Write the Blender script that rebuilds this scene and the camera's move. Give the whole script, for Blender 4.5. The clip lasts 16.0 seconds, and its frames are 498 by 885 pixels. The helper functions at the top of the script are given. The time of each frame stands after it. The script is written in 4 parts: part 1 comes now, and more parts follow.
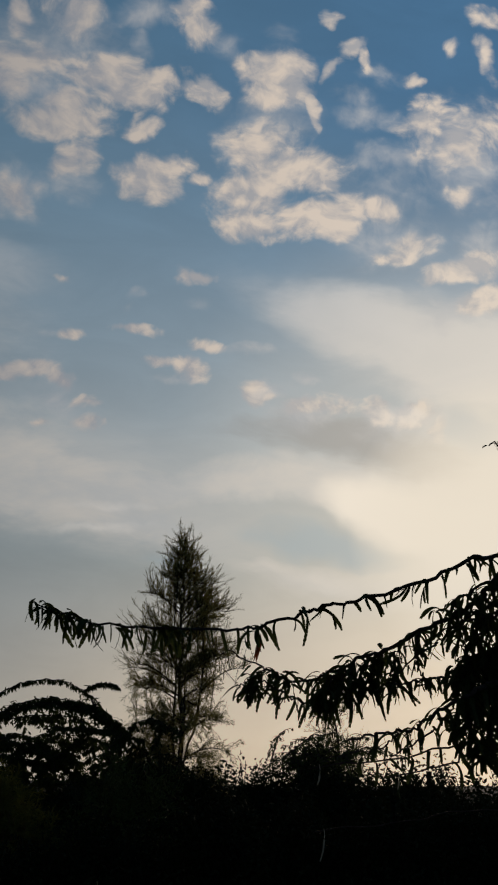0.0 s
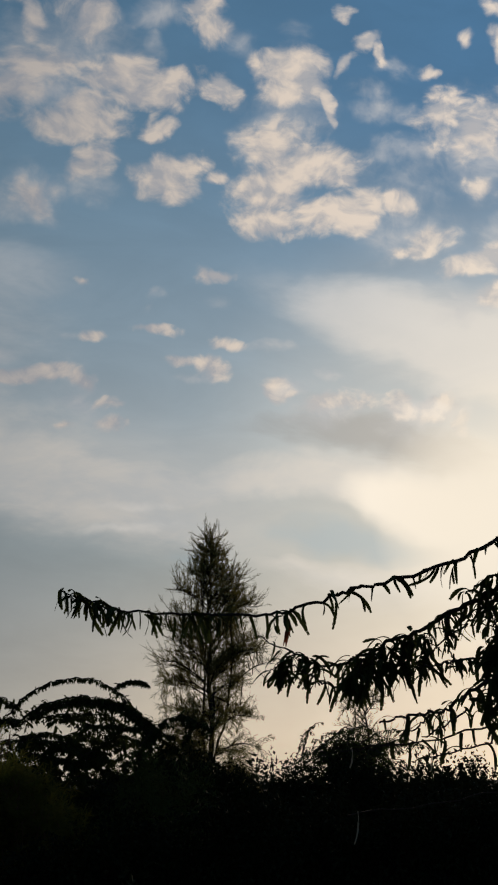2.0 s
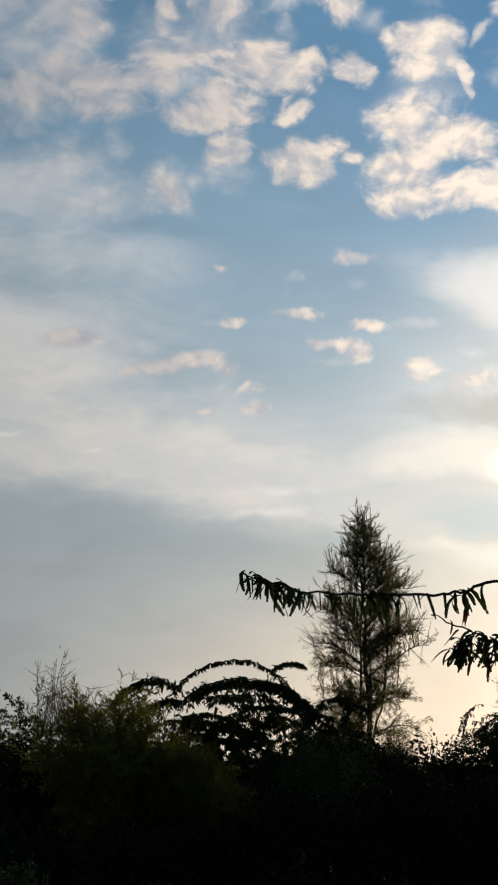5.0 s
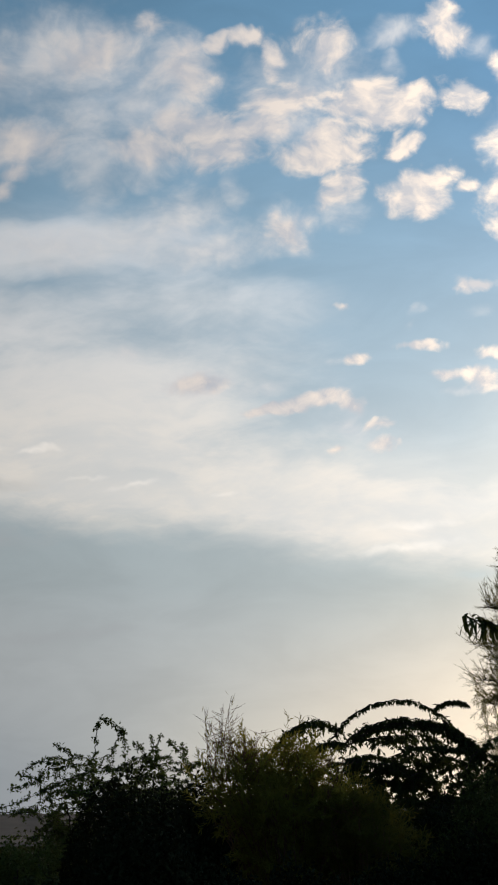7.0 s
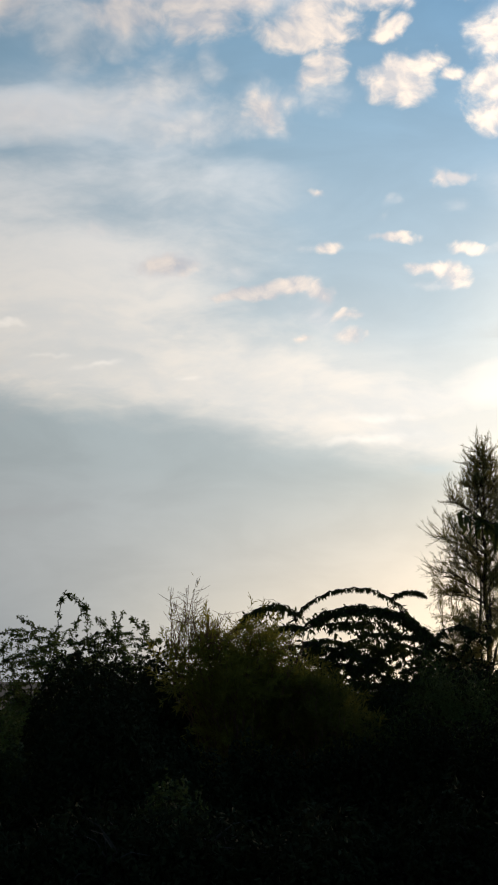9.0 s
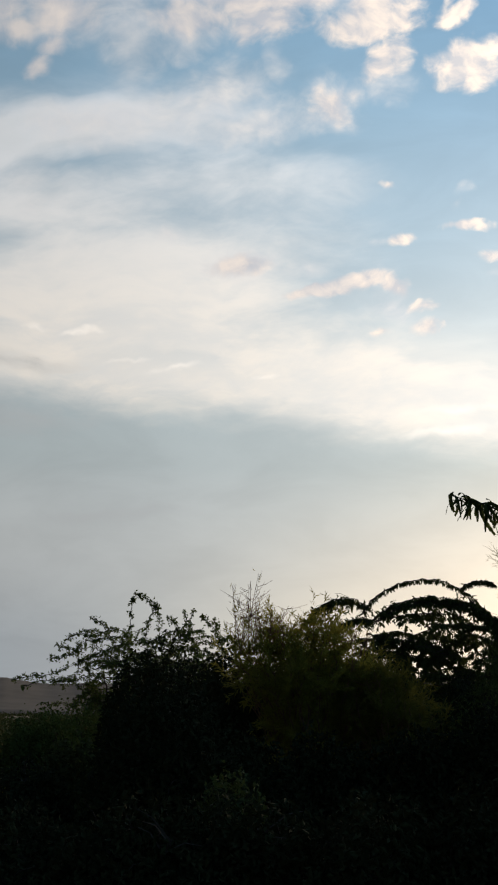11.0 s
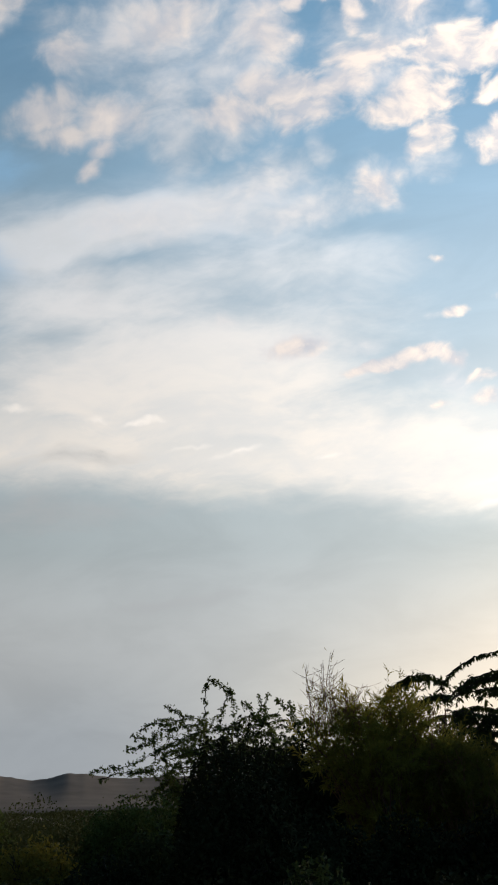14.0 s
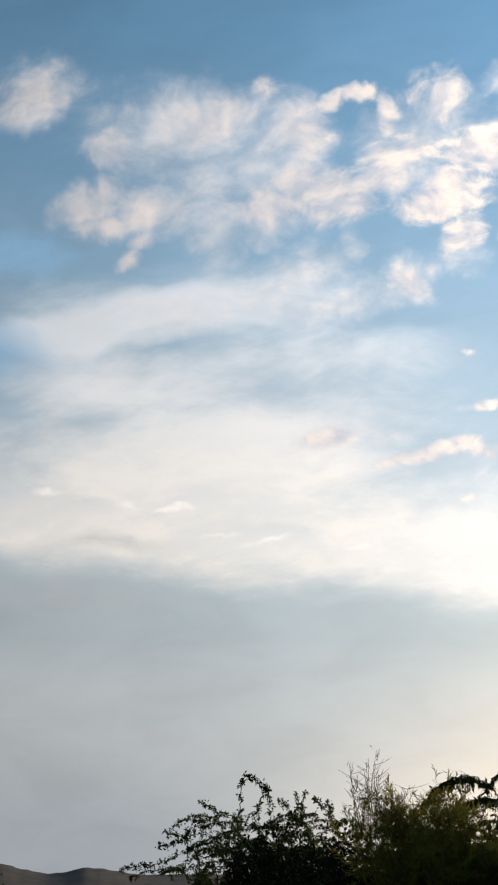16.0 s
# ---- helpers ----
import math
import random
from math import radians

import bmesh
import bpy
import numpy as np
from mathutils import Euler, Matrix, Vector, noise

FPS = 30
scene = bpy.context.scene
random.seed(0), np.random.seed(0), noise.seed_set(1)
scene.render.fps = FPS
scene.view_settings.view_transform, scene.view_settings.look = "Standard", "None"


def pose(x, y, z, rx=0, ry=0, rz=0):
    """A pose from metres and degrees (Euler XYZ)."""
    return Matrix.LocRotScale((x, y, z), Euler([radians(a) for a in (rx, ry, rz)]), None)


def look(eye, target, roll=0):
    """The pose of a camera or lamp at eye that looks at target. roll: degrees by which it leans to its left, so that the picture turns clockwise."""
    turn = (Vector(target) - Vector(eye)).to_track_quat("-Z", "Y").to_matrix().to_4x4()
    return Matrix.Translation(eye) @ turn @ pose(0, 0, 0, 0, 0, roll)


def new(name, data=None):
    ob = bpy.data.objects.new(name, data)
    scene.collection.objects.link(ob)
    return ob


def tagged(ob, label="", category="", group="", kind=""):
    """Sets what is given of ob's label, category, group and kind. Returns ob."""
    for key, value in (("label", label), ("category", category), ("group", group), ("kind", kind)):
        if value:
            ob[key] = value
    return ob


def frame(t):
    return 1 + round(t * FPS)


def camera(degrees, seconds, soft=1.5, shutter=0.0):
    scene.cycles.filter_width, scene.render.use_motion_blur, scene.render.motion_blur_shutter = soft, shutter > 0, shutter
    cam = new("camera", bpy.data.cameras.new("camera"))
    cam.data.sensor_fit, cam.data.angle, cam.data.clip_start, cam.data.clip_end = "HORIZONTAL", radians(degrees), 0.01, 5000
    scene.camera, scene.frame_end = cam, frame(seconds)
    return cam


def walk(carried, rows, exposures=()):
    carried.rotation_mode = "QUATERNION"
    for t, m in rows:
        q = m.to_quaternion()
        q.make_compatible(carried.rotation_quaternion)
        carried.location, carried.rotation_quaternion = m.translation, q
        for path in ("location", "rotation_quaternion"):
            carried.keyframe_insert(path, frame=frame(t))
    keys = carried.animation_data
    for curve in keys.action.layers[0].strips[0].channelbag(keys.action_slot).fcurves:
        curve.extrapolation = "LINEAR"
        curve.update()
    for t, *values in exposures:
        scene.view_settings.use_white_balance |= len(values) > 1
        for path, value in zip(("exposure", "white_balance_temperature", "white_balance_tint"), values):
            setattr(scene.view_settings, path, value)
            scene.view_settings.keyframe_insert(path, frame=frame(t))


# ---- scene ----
# ---- camera ----
SOFT = 2.1
AIR = 0.06
SUN_POWER = 2.6
EXPOSURES = [(0.0, -0.96, 6450, 10), (0.5, -0.77, 6450, 10), (1.0, -0.74, 6450, 10), (2.0, -0.78, 6450, 10), (3.0, -0.66, 6480, 10), (4.0, -0.49, 6520, 10), (6.5, 0.06, 6630, 10.5), (7.0, 0.11, 6670, 10.5), (7.5, 0.24, 6720, 11), (8.0, 0.22, 6750, 11), (8.5, 0.19, 6770, 11),
             (12.0, 0.37, 6850, 11.5), (14.0, 0.43, 6780, 12), (16.0, 0.46, 6700, 12)]


def carried(x, y, z, yaw, pitch, roll):
    """Where the camera is held: metres, then degrees left, up and of lean."""
    return pose(x, y, z, 0, 0, yaw) @ pose(0, 0, 0, 90 + pitch) @ pose(0, 0, 0, 0, 0, roll)


cam = camera(26.58, 16.0, soft=SOFT)
walk(cam, [
    (0.0, carried(0.000, 0.000, 1.700, 0.00, 19.60, 0.00)),
    (0.5, carried(-0.004, 0.017, 1.694, 1.09, 19.81, -0.19)),
    (1.0, carried(-0.002, 0.018, 1.689, 0.13, 19.39, -0.42)),
    (1.5, carried(-0.011, 0.021, 1.674, 0.79, 18.98, -0.35)),
    (2.0, carried(-0.005, 0.015, 1.666, 1.33, 19.48, -0.91)),
    (2.5, carried(-0.007, 0.004, 1.671, 2.53, 20.11, -0.52)),
    (3.0, carried(-0.010, -0.009, 1.662, 3.51, 19.66, -0.24)),
    (3.5, carried(0.002, -0.000, 1.647, 5.03, 19.77, -0.58)),
    (4.0, carried(-0.002, 0.007, 1.650, 6.62, 19.85, -0.34)),
    (4.2, carried(-0.004, -0.000, 1.649, 7.19, 19.52, -0.13)),
    (6.3, carried(-0.290, -0.142, 1.655, 11.86, 18.41, -0.53)),
    (6.5, carried(-0.303, -0.157, 1.664, 11.83, 18.80, -0.40)),
    (7.0, carried(-0.322, -0.205, 1.654, 17.03, 20.80, -0.73)),
    (7.5, carried(-0.364, -0.211, 1.674, 17.32, 19.79, 0.92)),
    (8.0, carried(-0.397, -0.192, 1.690, 17.24, 17.94, 0.99)),
    (8.5, carried(-0.438, -0.193, 1.681, 15.83, 16.17, 0.77)),
    (9.0, carried(-0.446, -0.208, 1.669, 14.96, 14.62, 1.37)),
    (9.5, carried(-0.345, -0.214, 1.653, 17.99, 14.25, 1.96)),
    (9.7, carried(-0.306, -0.209, 1.666, 19.38, 14.34, 2.48)),
    (11.8, carried(-0.128, -0.179, 1.607, 19.44, 14.51, -0.85)),
    (12.0, carried(-0.125, -0.179, 1.604, 19.72, 14.76, -0.99)),
    (12.5, carried(-0.122, -0.182, 1.603, 19.97, 15.39, -1.52)),
    (13.0, carried(-0.128, -0.198, 1.600, 21.21, 16.95, -1.55)),
    (13.5, carried(-0.129, -0.200, 1.610, 21.94, 17.97, -1.75)),
    (14.0, carried(-0.112, -0.210, 1.594, 22.99, 18.94, -2.10)),
    (14.5, carried(-0.112, -0.214, 1.598, 24.10, 19.87, -1.71)),
    (15.0, carried(-0.133, -0.209, 1.594, 24.29, 20.72, -1.06)),
    (15.5, carried(-0.222, -0.208, 1.598, 25.43, 21.79, 0.30)),
    (16.0, carried(-0.347, -0.208, 1.622, 24.65, 23.78, -0.17)),
], EXPOSURES)

# ---- world: low sun behind broken cloud ----
SUN_AZ, SUN_EL = -16.0, 11.0     # degrees, left positive


def way(az, el):
    a, e = radians(az), radians(el)
    return Vector((-math.sin(a) * math.cos(e), math.cos(a) * math.cos(e), math.sin(e)))


world = bpy.data.worlds.new("evening_sky")
scene.world = world
world.use_nodes = True
nt = world.node_tree
nt.nodes.clear()


def node(kind, **sets):
    n = nt.nodes.new(kind)
    for k, v in sets.items():
        if k == "operation":
            n.operation = v
        elif k == "clamp":
            n.use_clamp = v
    return n


def plug(socket, value):
    if isinstance(value, (int, float)):
        socket.default_value = value
    elif isinstance(value, (tuple, list, Vector)):
        socket.default_value = tuple(value)
    else:
        nt.links.new(value, socket)


def calc(op, a, b=0.0, c=0.0, clamp=False):
    n = node("ShaderNodeMath", operation=op, clamp=clamp)
    for s, v in zip(n.inputs, (a, b, c)):
        plug(s, v)
    return n.outputs[0]


def vec(op, a, b=(0, 0, 0), scale=1.0):
    n = node("ShaderNodeVectorMath", operation=op)
    plug(n.inputs[0], a)
    plug(n.inputs[1], b)
    plug(n.inputs[3], scale)
    return n.outputs["Value"] if op in ("DOT_PRODUCT", "LENGTH") else n.outputs["Vector"]


def smooth(x, lo, hi, out_lo=0.0, out_hi=1.0):
    n = nt.nodes.new("ShaderNodeMapRange")
    n.interpolation_type = "SMOOTHSTEP"
    for s, v in zip(n.inputs, (x, lo, hi, out_lo, out_hi)):
        plug(s, v)
    return n.outputs[0]


def blend(fac, a, b, mode="MIX"):
    n = nt.nodes.new("ShaderNodeMix")
    n.data_type, n.blend_type = "RGBA", mode
    n.clamp_factor = True
    plug(n.inputs[0], fac)
    for s, v in ((n.inputs[6], a), (n.inputs[7], b)):
        plug(s, (*v, 1) if isinstance(v, tuple) else v)
    return n.outputs[2]


def cloud_noise(at, scale, detail, rough=0.55, distort=0.0):
    n = nt.nodes.new("ShaderNodeTexNoise")
    plug(n.inputs["Vector"], at)
    for k, v in (("Scale", scale), ("Detail", detail), ("Roughness", rough), ("Distortion", distort)):
        n.inputs[k].default_value = v
    return n.outputs["Fac"], n.outputs["Color"]


heading = nt.nodes.new("ShaderNodeTexCoord").outputs["Generated"]
FWD = way(12.5, 22.0)
RIGHT = Vector((math.cos(radians(12.5)), math.sin(radians(12.5)), 0))
UP = RIGHT.cross(FWD)
ahead = vec("DOT_PRODUCT", heading, FWD)
depth = calc("MAXIMUM", ahead, 0.15)
su = calc("DIVIDE", vec("DOT_PRODUCT", heading, RIGHT), depth)
sv = calc("DIVIDE", vec("DOT_PRODUCT", heading, UP), depth)
join = nt.nodes.new("ShaderNodeCombineXYZ")
plug(join.inputs[0], su), plug(join.inputs[1], sv)
plane = join.outputs[0]
front = smooth(ahead, 0.25, 0.6)

# clear air: a scattering sky, with the evening haze laid over it towards the horizon
air = nt.nodes.new("ShaderNodeTexSky")
air.sky_type = "NISHITA"
air.sun_disc = False
air.sun_elevation, air.sun_rotation = radians(SUN_EL), radians(-SUN_AZ)
air.air_density, air.dust_density = 1.0, 1.5
blue = blend(1.0, air.outputs[0], (AIR, AIR, AIR), "MULTIPLY")
split = nt.nodes.new("ShaderNodeSeparateXYZ")
plug(split.inputs[0], heading)
height = calc("DIVIDE", calc("ARCSINE", split.outputs[2]), math.pi / 2, clamp=True)
ramp = nt.nodes.new("ShaderNodeValToRGB")
plug(ramp.inputs[0], height)
bands = ramp.color_ramp
HAZE = ((0.0, (0.60, 0.55, 0.47)), (3.5, (0.62, 0.58, 0.50)), (8, (0.47, 0.48, 0.46)), (13, (0.365, 0.43, 0.45)), (19, (0.46, 0.55, 0.60)),
        (25, (0.35, 0.48, 0.58)), (32, (0.25, 0.41, 0.55)), (38, (0.16, 0.32, 0.48)), (45, (0.11, 0.26, 0.42)), (60, (0.035, 0.09, 0.18)), (90, (0.015, 0.05, 0.13)))
while len(bands.elements) < len(HAZE):
    bands.elements.new(0.5)
for e, (deg, c) in zip(bands.elements, HAZE):
    e.position, e.color = deg / 90, (*c, 1)
# the sky is brighter and warmer round the hidden sun, and dims behind one's back
sunward = vec("DOT_PRODUCT", heading, way(SUN_AZ + 2, SUN_EL + 3.5))
side = smooth(sunward, -0.6, 0.95, 0.04, 1.0)
haze = blend(1.0, ramp.outputs[0], blend(side, (0.04, 0.045, 0.06), (1.0, 1.0, 1.0)), "MULTIPLY")
sky = blend(0.78, blue, haze)
# low on the sun's side it turns to peach
glow = calc("MULTIPLY", smooth(su, -0.25, 0.35), smooth(sv, -0.12, -0.33))
sky = blend(calc("MULTIPLY", glow, 0.6), sky, (0.86, 0.70, 0.54))
slate = calc("MULTIPLY", smooth(su, 0.18, -0.3), smooth(sv, -0.10, -0.2))
sky = blend(calc("MULTIPLY", slate, 0.5), sky, (0.40, 0.445, 0.485))
# far from the sun the horizon stays slate blue
cold = calc("MULTIPLY", smooth(su, -0.05, -0.40), smooth(sv, -0.18, -0.34))
sky = blend(calc("MULTIPLY", cold, 0.85), sky, (0.275, 0.32, 0.365))
clear = calc("MULTIPLY", smooth(su, -0.12, 0.42), smooth(sv, 0.0, 0.36))
sky = blend(calc("MULTIPLY", clear, 0.85), sky, (0.08, 0.20, 0.36))
halo = calc("MAXIMUM", smooth(sunward, 0.984, 1.0), smooth(sunward, 0.94, 1.0, 0.0, 0.3))

# distorted sky plane, so that the clouds' outlines break up
_, swirl = cloud_noise(plane, 9.0, 3.0)
_, curl = cloud_noise(plane, 38.0, 2.0, 0.55)
bent = vec("ADD", plane, vec("SCALE", vec("SUBTRACT", swirl, (0.5, 0.5, 0.5)), scale=0.010))
bent = vec("ADD", bent, vec("SCALE", vec("SUBTRACT", curl, (0.5, 0.5, 0.5)), scale=0.018))
drift = vec("ADD", plane, vec("SCALE", vec("SUBTRACT", swirl, (0.5, 0.5, 0.5)), scale=0.05))
fields = {"puff": 0.0, "wisp": 0.0, "veil": 0.0, "grey": 0.0, "gap": 0.0, "glint": 0.0, "blaze": 0.0}


def spread(kind, u, v, w, h, tilt, amount):
    m = nt.nodes.new("ShaderNodeMapping")
    m.vector_type = "TEXTURE"
    plug(m.inputs["Vector"], bent if kind in ("puff", "wisp", "glint") else drift)
    m.inputs["Location"].default_value = (u, v, 0)
    m.inputs["Rotation"].default_value = (0, 0, radians(tilt))
    grow = 1.0 if kind in ("puff", "wisp", "blaze") else 1.3
    m.inputs["Scale"].default_value = (w * grow, h * grow, 1)
    g = nt.nodes.new("ShaderNodeTexGradient")
    g.gradient_type = "SPHERICAL"
    plug(g.inputs[0], m.outputs[0])
    if kind in ("puff", "wisp"):
        fields[kind] = calc("MAXIMUM", calc("MULTIPLY", g.outputs["Fac"], amount), fields[kind])
    else:
        fields[kind] = calc("MULTIPLY_ADD", g.outputs["Fac"], amount, fields[kind])


def puff(*a):
    spread("puff", *a)


def wisp(*a):
    spread("wisp", *a)


def veil(*a):
    spread("veil", *a)


def gap(*a):
    spread("gap", *a)


def glint(*a):
    spread("glint", *a)


def blaze(*a):
    spread("blaze", *a)


def grey(*a):
    spread("grey", *a)


puff(0.047, 0.298, 0.068, 0.0249, 8, 1.00)
puff(0.068, 0.283, 0.048, 0.0205, 8, 1.00)
puff(0.087, 0.292, 0.036, 0.0291, -15, 1.00)
puff(0.012, 0.249, 0.062, 0.0268, 10, 1.00)
puff(0.012, 0.265, 0.038, 0.0243, 17, 0.90)
puff(0.084, 0.252, 0.026, 0.0182, 33, 0.95)
puff(0.022, 0.218, 0.037, 0.0220, 35, 0.80)
puff(0.096, 0.216, 0.051, 0.0224, 10, 1.05)
puff(0.093, 0.204, 0.044, 0.0256, 2, 1.05)
puff(0.098, 0.193, 0.022, 0.0183, -7, 1.00)
puff(0.140, 0.211, 0.020, 0.0089, 9, 0.90)
puff(0.138, 0.296, 0.035, 0.0242, -38, 0.80)
puff(0.127, 0.354, 0.034, 0.0280, 9, 0.80)
puff(0.124, 0.371, 0.034, 0.0208, 4, 0.75)
puff(0.253, 0.381, 0.019, 0.0119, 34, 0.80)
puff(0.206, 0.322, 0.052, 0.0269, 11, 1.05)
puff(0.205, 0.303, 0.047, 0.0235, 11, 0.90)
puff(0.246, 0.290, 0.024, 0.0081, -76, 1.00)
puff(0.259, 0.333, 0.024, 0.0092, 64, 0.90)
puff(0.276, 0.357, 0.023, 0.0122, 25, 0.90)
puff(0.291, 0.347, 0.022, 0.0097, -65, 0.80)
puff(0.198, 0.250, 0.060, 0.0318, 11, 0.80)
puff(0.229, 0.235, 0.072, 0.0315, 4, 1.00)
puff(0.254, 0.225, 0.033, 0.0172, 1, 0.90)
puff(0.192, 0.205, 0.060, 0.0336, 9, 1.00)
puff(0.190, 0.175, 0.047, 0.0270, -0, 1.10)
puff(0.257, 0.188, 0.072, 0.0279, 17, 1.10)
puff(0.275, 0.182, 0.037, 0.0211, 18, 1.10)
puff(0.320, 0.203, 0.033, 0.0162, -2, 0.90)
puff(0.342, 0.158, 0.039, 0.0124, 10, 0.90)
puff(0.356, 0.170, 0.041, 0.0197, 20, 0.75)
puff(0.362, 0.299, 0.046, 0.0281, 16, 0.75)
puff(0.396, 0.287, 0.067, 0.0469, 23, 0.75)
puff(0.406, 0.227, 0.025, 0.0140, 0, 0.80)
puff(0.344, 0.332, 0.016, 0.0092, 10, 0.80)
puff(0.414, 0.403, 0.028, 0.0165, -4, 0.75)
puff(0.417, 0.365, 0.033, 0.0138, -65, 0.75)
puff(0.380, 0.370, 0.013, 0.0124, 8, 0.70)
puff(0.384, 0.146, 0.033, 0.0149, 32, 1.05)
puff(0.424, 0.158, 0.049, 0.0198, 19, 1.10)
puff(0.437, 0.126, 0.041, 0.0211, 18, 1.10)
puff(0.132, 0.117, 0.015, 0.0110, -46, 0.80)
puff(0.146, 0.118, 0.025, 0.0093, 4, 0.85)
puff(0.018, 0.102, 0.013, 0.0077, -2, 0.65)
puff(0.089, 0.065, 0.032, 0.0078, 2, 0.85)
puff(0.030, 0.056, 0.020, 0.0087, 14, 0.75)
puff(0.160, 0.056, 0.025, 0.0084, -4, 0.75)
puff(0.145, 0.033, 0.029, 0.0158, -15, 0.95)
puff(0.114, 0.037, 0.025, 0.0096, 1, 0.65)
puff(0.211, 0.013, 0.024, 0.0157, -17, 1.00)
puff(0.222, 0.009, 0.014, 0.0079, 24, 0.90)
puff(0.276, 0.011, 0.031, 0.0128, 5, 0.75)
puff(0.334, 0.005, 0.027, 0.0127, -8, 1.00)
puff(0.376, 0.007, 0.038, 0.0178, 12, 1.15)
puff(0.335, 0.012, 0.017, 0.0110, -2, 0.90)
wisp(-0.006, 0.317, 0.095, 0.0525, 4, 0.90)
wisp(-0.017, 0.279, 0.065, 0.0351, 8, 0.70)
wisp(-0.030, 0.183, 0.044, 0.0347, 1, 0.80)
wisp(0.024, 0.191, 0.038, 0.0236, -2, 0.60)
wisp(0.077, 0.358, 0.043, 0.0195, 12, 0.85)
wisp(0.207, 0.279, 0.061, 0.0334, 11, 0.85)
wisp(0.339, 0.172, 0.070, 0.0378, 13, 0.90)
wisp(0.326, 0.190, 0.048, 0.0267, -2, 0.80)
wisp(0.301, 0.293, 0.047, 0.0185, 2, 0.80)
wisp(0.286, 0.308, 0.032, 0.0157, -1, 0.60)
wisp(0.322, 0.254, 0.058, 0.0241, 8, 0.85)
wisp(0.406, 0.251, 0.077, 0.0551, 1, 0.90)
wisp(0.326, 0.222, 0.094, 0.0482, 4, 0.60)
wisp(0.309, 0.332, 0.033, 0.0158, -2, 0.60)
wisp(0.406, 0.293, 0.075, 0.0484, 8, 0.50)
wisp(0.424, 0.297, 0.029, 0.0161, -22, 0.70)
wisp(0.435, 0.178, 0.052, 0.0362, 25, 0.90)
wisp(0.397, 0.106, 0.046, 0.0247, 21, 0.90)
wisp(0.158, 0.340, 0.024, 0.0172, -10, 0.50)
wisp(0.209, 0.356, 0.028, 0.0181, 22, 0.40)
wisp(0.167, 0.243, 0.039, 0.0217, -65, 0.50)
wisp(0.073, 0.330, 0.023, 0.0163, -66, 0.50)
wisp(0.016, 0.007, 0.054, 0.0311, -49, 0.40)
wisp(0.204, 0.056, 0.034, 0.0090, 8, 0.80)
wisp(0.134, 0.020, 0.032, 0.0075, 4, 0.70)
wisp(0.226, 0.020, 0.030, 0.0142, 9, 0.80)
wisp(0.262, 0.033, 0.023, 0.0092, 11, 0.70)
wisp(0.262, -0.002, 0.059, 0.0262, 15, 0.80)
wisp(0.358, -0.005, 0.068, 0.0327, 4, 0.80)
wisp(0.009, 0.054, 0.017, 0.0059, 8, 0.50)
wisp(0.148, 0.092, 0.020, 0.0100, 13, 0.40)
wisp(0.080, 0.085, 0.013, 0.0073, 17, 0.40)
puff(-0.124, 0.285, 0.047, 0.0285, -4, 0.75)
puff(-0.089, 0.260, 0.064, 0.0268, -2, 0.80)
puff(0.014, 0.348, 0.049, 0.0343, -9, 0.65)
puff(-0.029, 0.180, 0.032, 0.0220, 12, 0.75)
puff(-0.050, 0.012, 0.038, 0.0097, 3, 1.10)
puff(-0.005, 0.020, 0.034, 0.0095, 8, 1.15)
puff(0.022, 0.014, 0.024, 0.0119, -34, 0.95)
puff(0.054, -0.028, 0.022, 0.0112, 4, 0.70)
puff(0.009, -0.030, 0.018, 0.0064, 4, 0.70)
puff(0.053, -0.009, 0.019, 0.0080, 15, 0.65)
wisp(-0.019, 0.295, 0.079, 0.0315, 16, 0.90)
wisp(0.023, 0.327, 0.050, 0.0368, 38, 0.80)
wisp(0.023, -0.008, 0.029, 0.0172, -35, 0.70)
wisp(-0.057, 0.030, 0.035, 0.0108, 3, 0.70)
wisp(-0.114, 0.038, 0.046, 0.0238, 2, 0.75)
wisp(0.016, 0.000, 0.048, 0.0269, -29, 0.40)
puff(-0.087, 0.360, 0.022, 0.0129, 35, 0.85)
puff(-0.061, 0.363, 0.031, 0.0138, -6, 0.90)
puff(-0.038, 0.344, 0.028, 0.0157, -76, 0.85)
puff(-0.154, 0.265, 0.059, 0.0293, 1, 0.85)
puff(-0.102, 0.278, 0.059, 0.0291, -2, 0.85)
puff(-0.105, 0.252, 0.030, 0.0196, -25, 0.75)
puff(-0.055, 0.277, 0.055, 0.0287, 12, 0.85)
puff(-0.029, 0.298, 0.056, 0.0260, 7, 0.85)
puff(0.018, 0.351, 0.040, 0.0313, 17, 0.70)
puff(-0.276, 0.280, 0.060, 0.0361, 14, 0.68)
puff(-0.123, 0.337, 0.053, 0.0422, -27, 0.66)
puff(-0.031, 0.179, 0.030, 0.0224, -24, 0.75)
wisp(-0.224, 0.353, 0.132, 0.0756, -9, 0.75)
wisp(-0.217, 0.280, 0.098, 0.0420, -85, 0.85)
wisp(-0.154, 0.303, 0.082, 0.0497, 5, 0.75)
wisp(-0.274, 0.279, 0.069, 0.0457, -1, 0.50)
wisp(-0.206, 0.378, 0.065, 0.0429, -22, 0.60)
wisp(0.028, 0.323, 0.055, 0.0341, -8, 0.70)
wisp(-0.052, 0.328, 0.036, 0.0247, -56, 0.60)
wisp(-0.141, 0.190, 0.092, 0.0398, 11, 0.90)
wisp(-0.111, 0.204, 0.066, 0.0373, -23, 0.70)
wisp(-0.107, 0.162, 0.085, 0.0248, 4, 0.95)
wisp(-0.246, 0.173, 0.088, 0.0304, 1, 0.90)
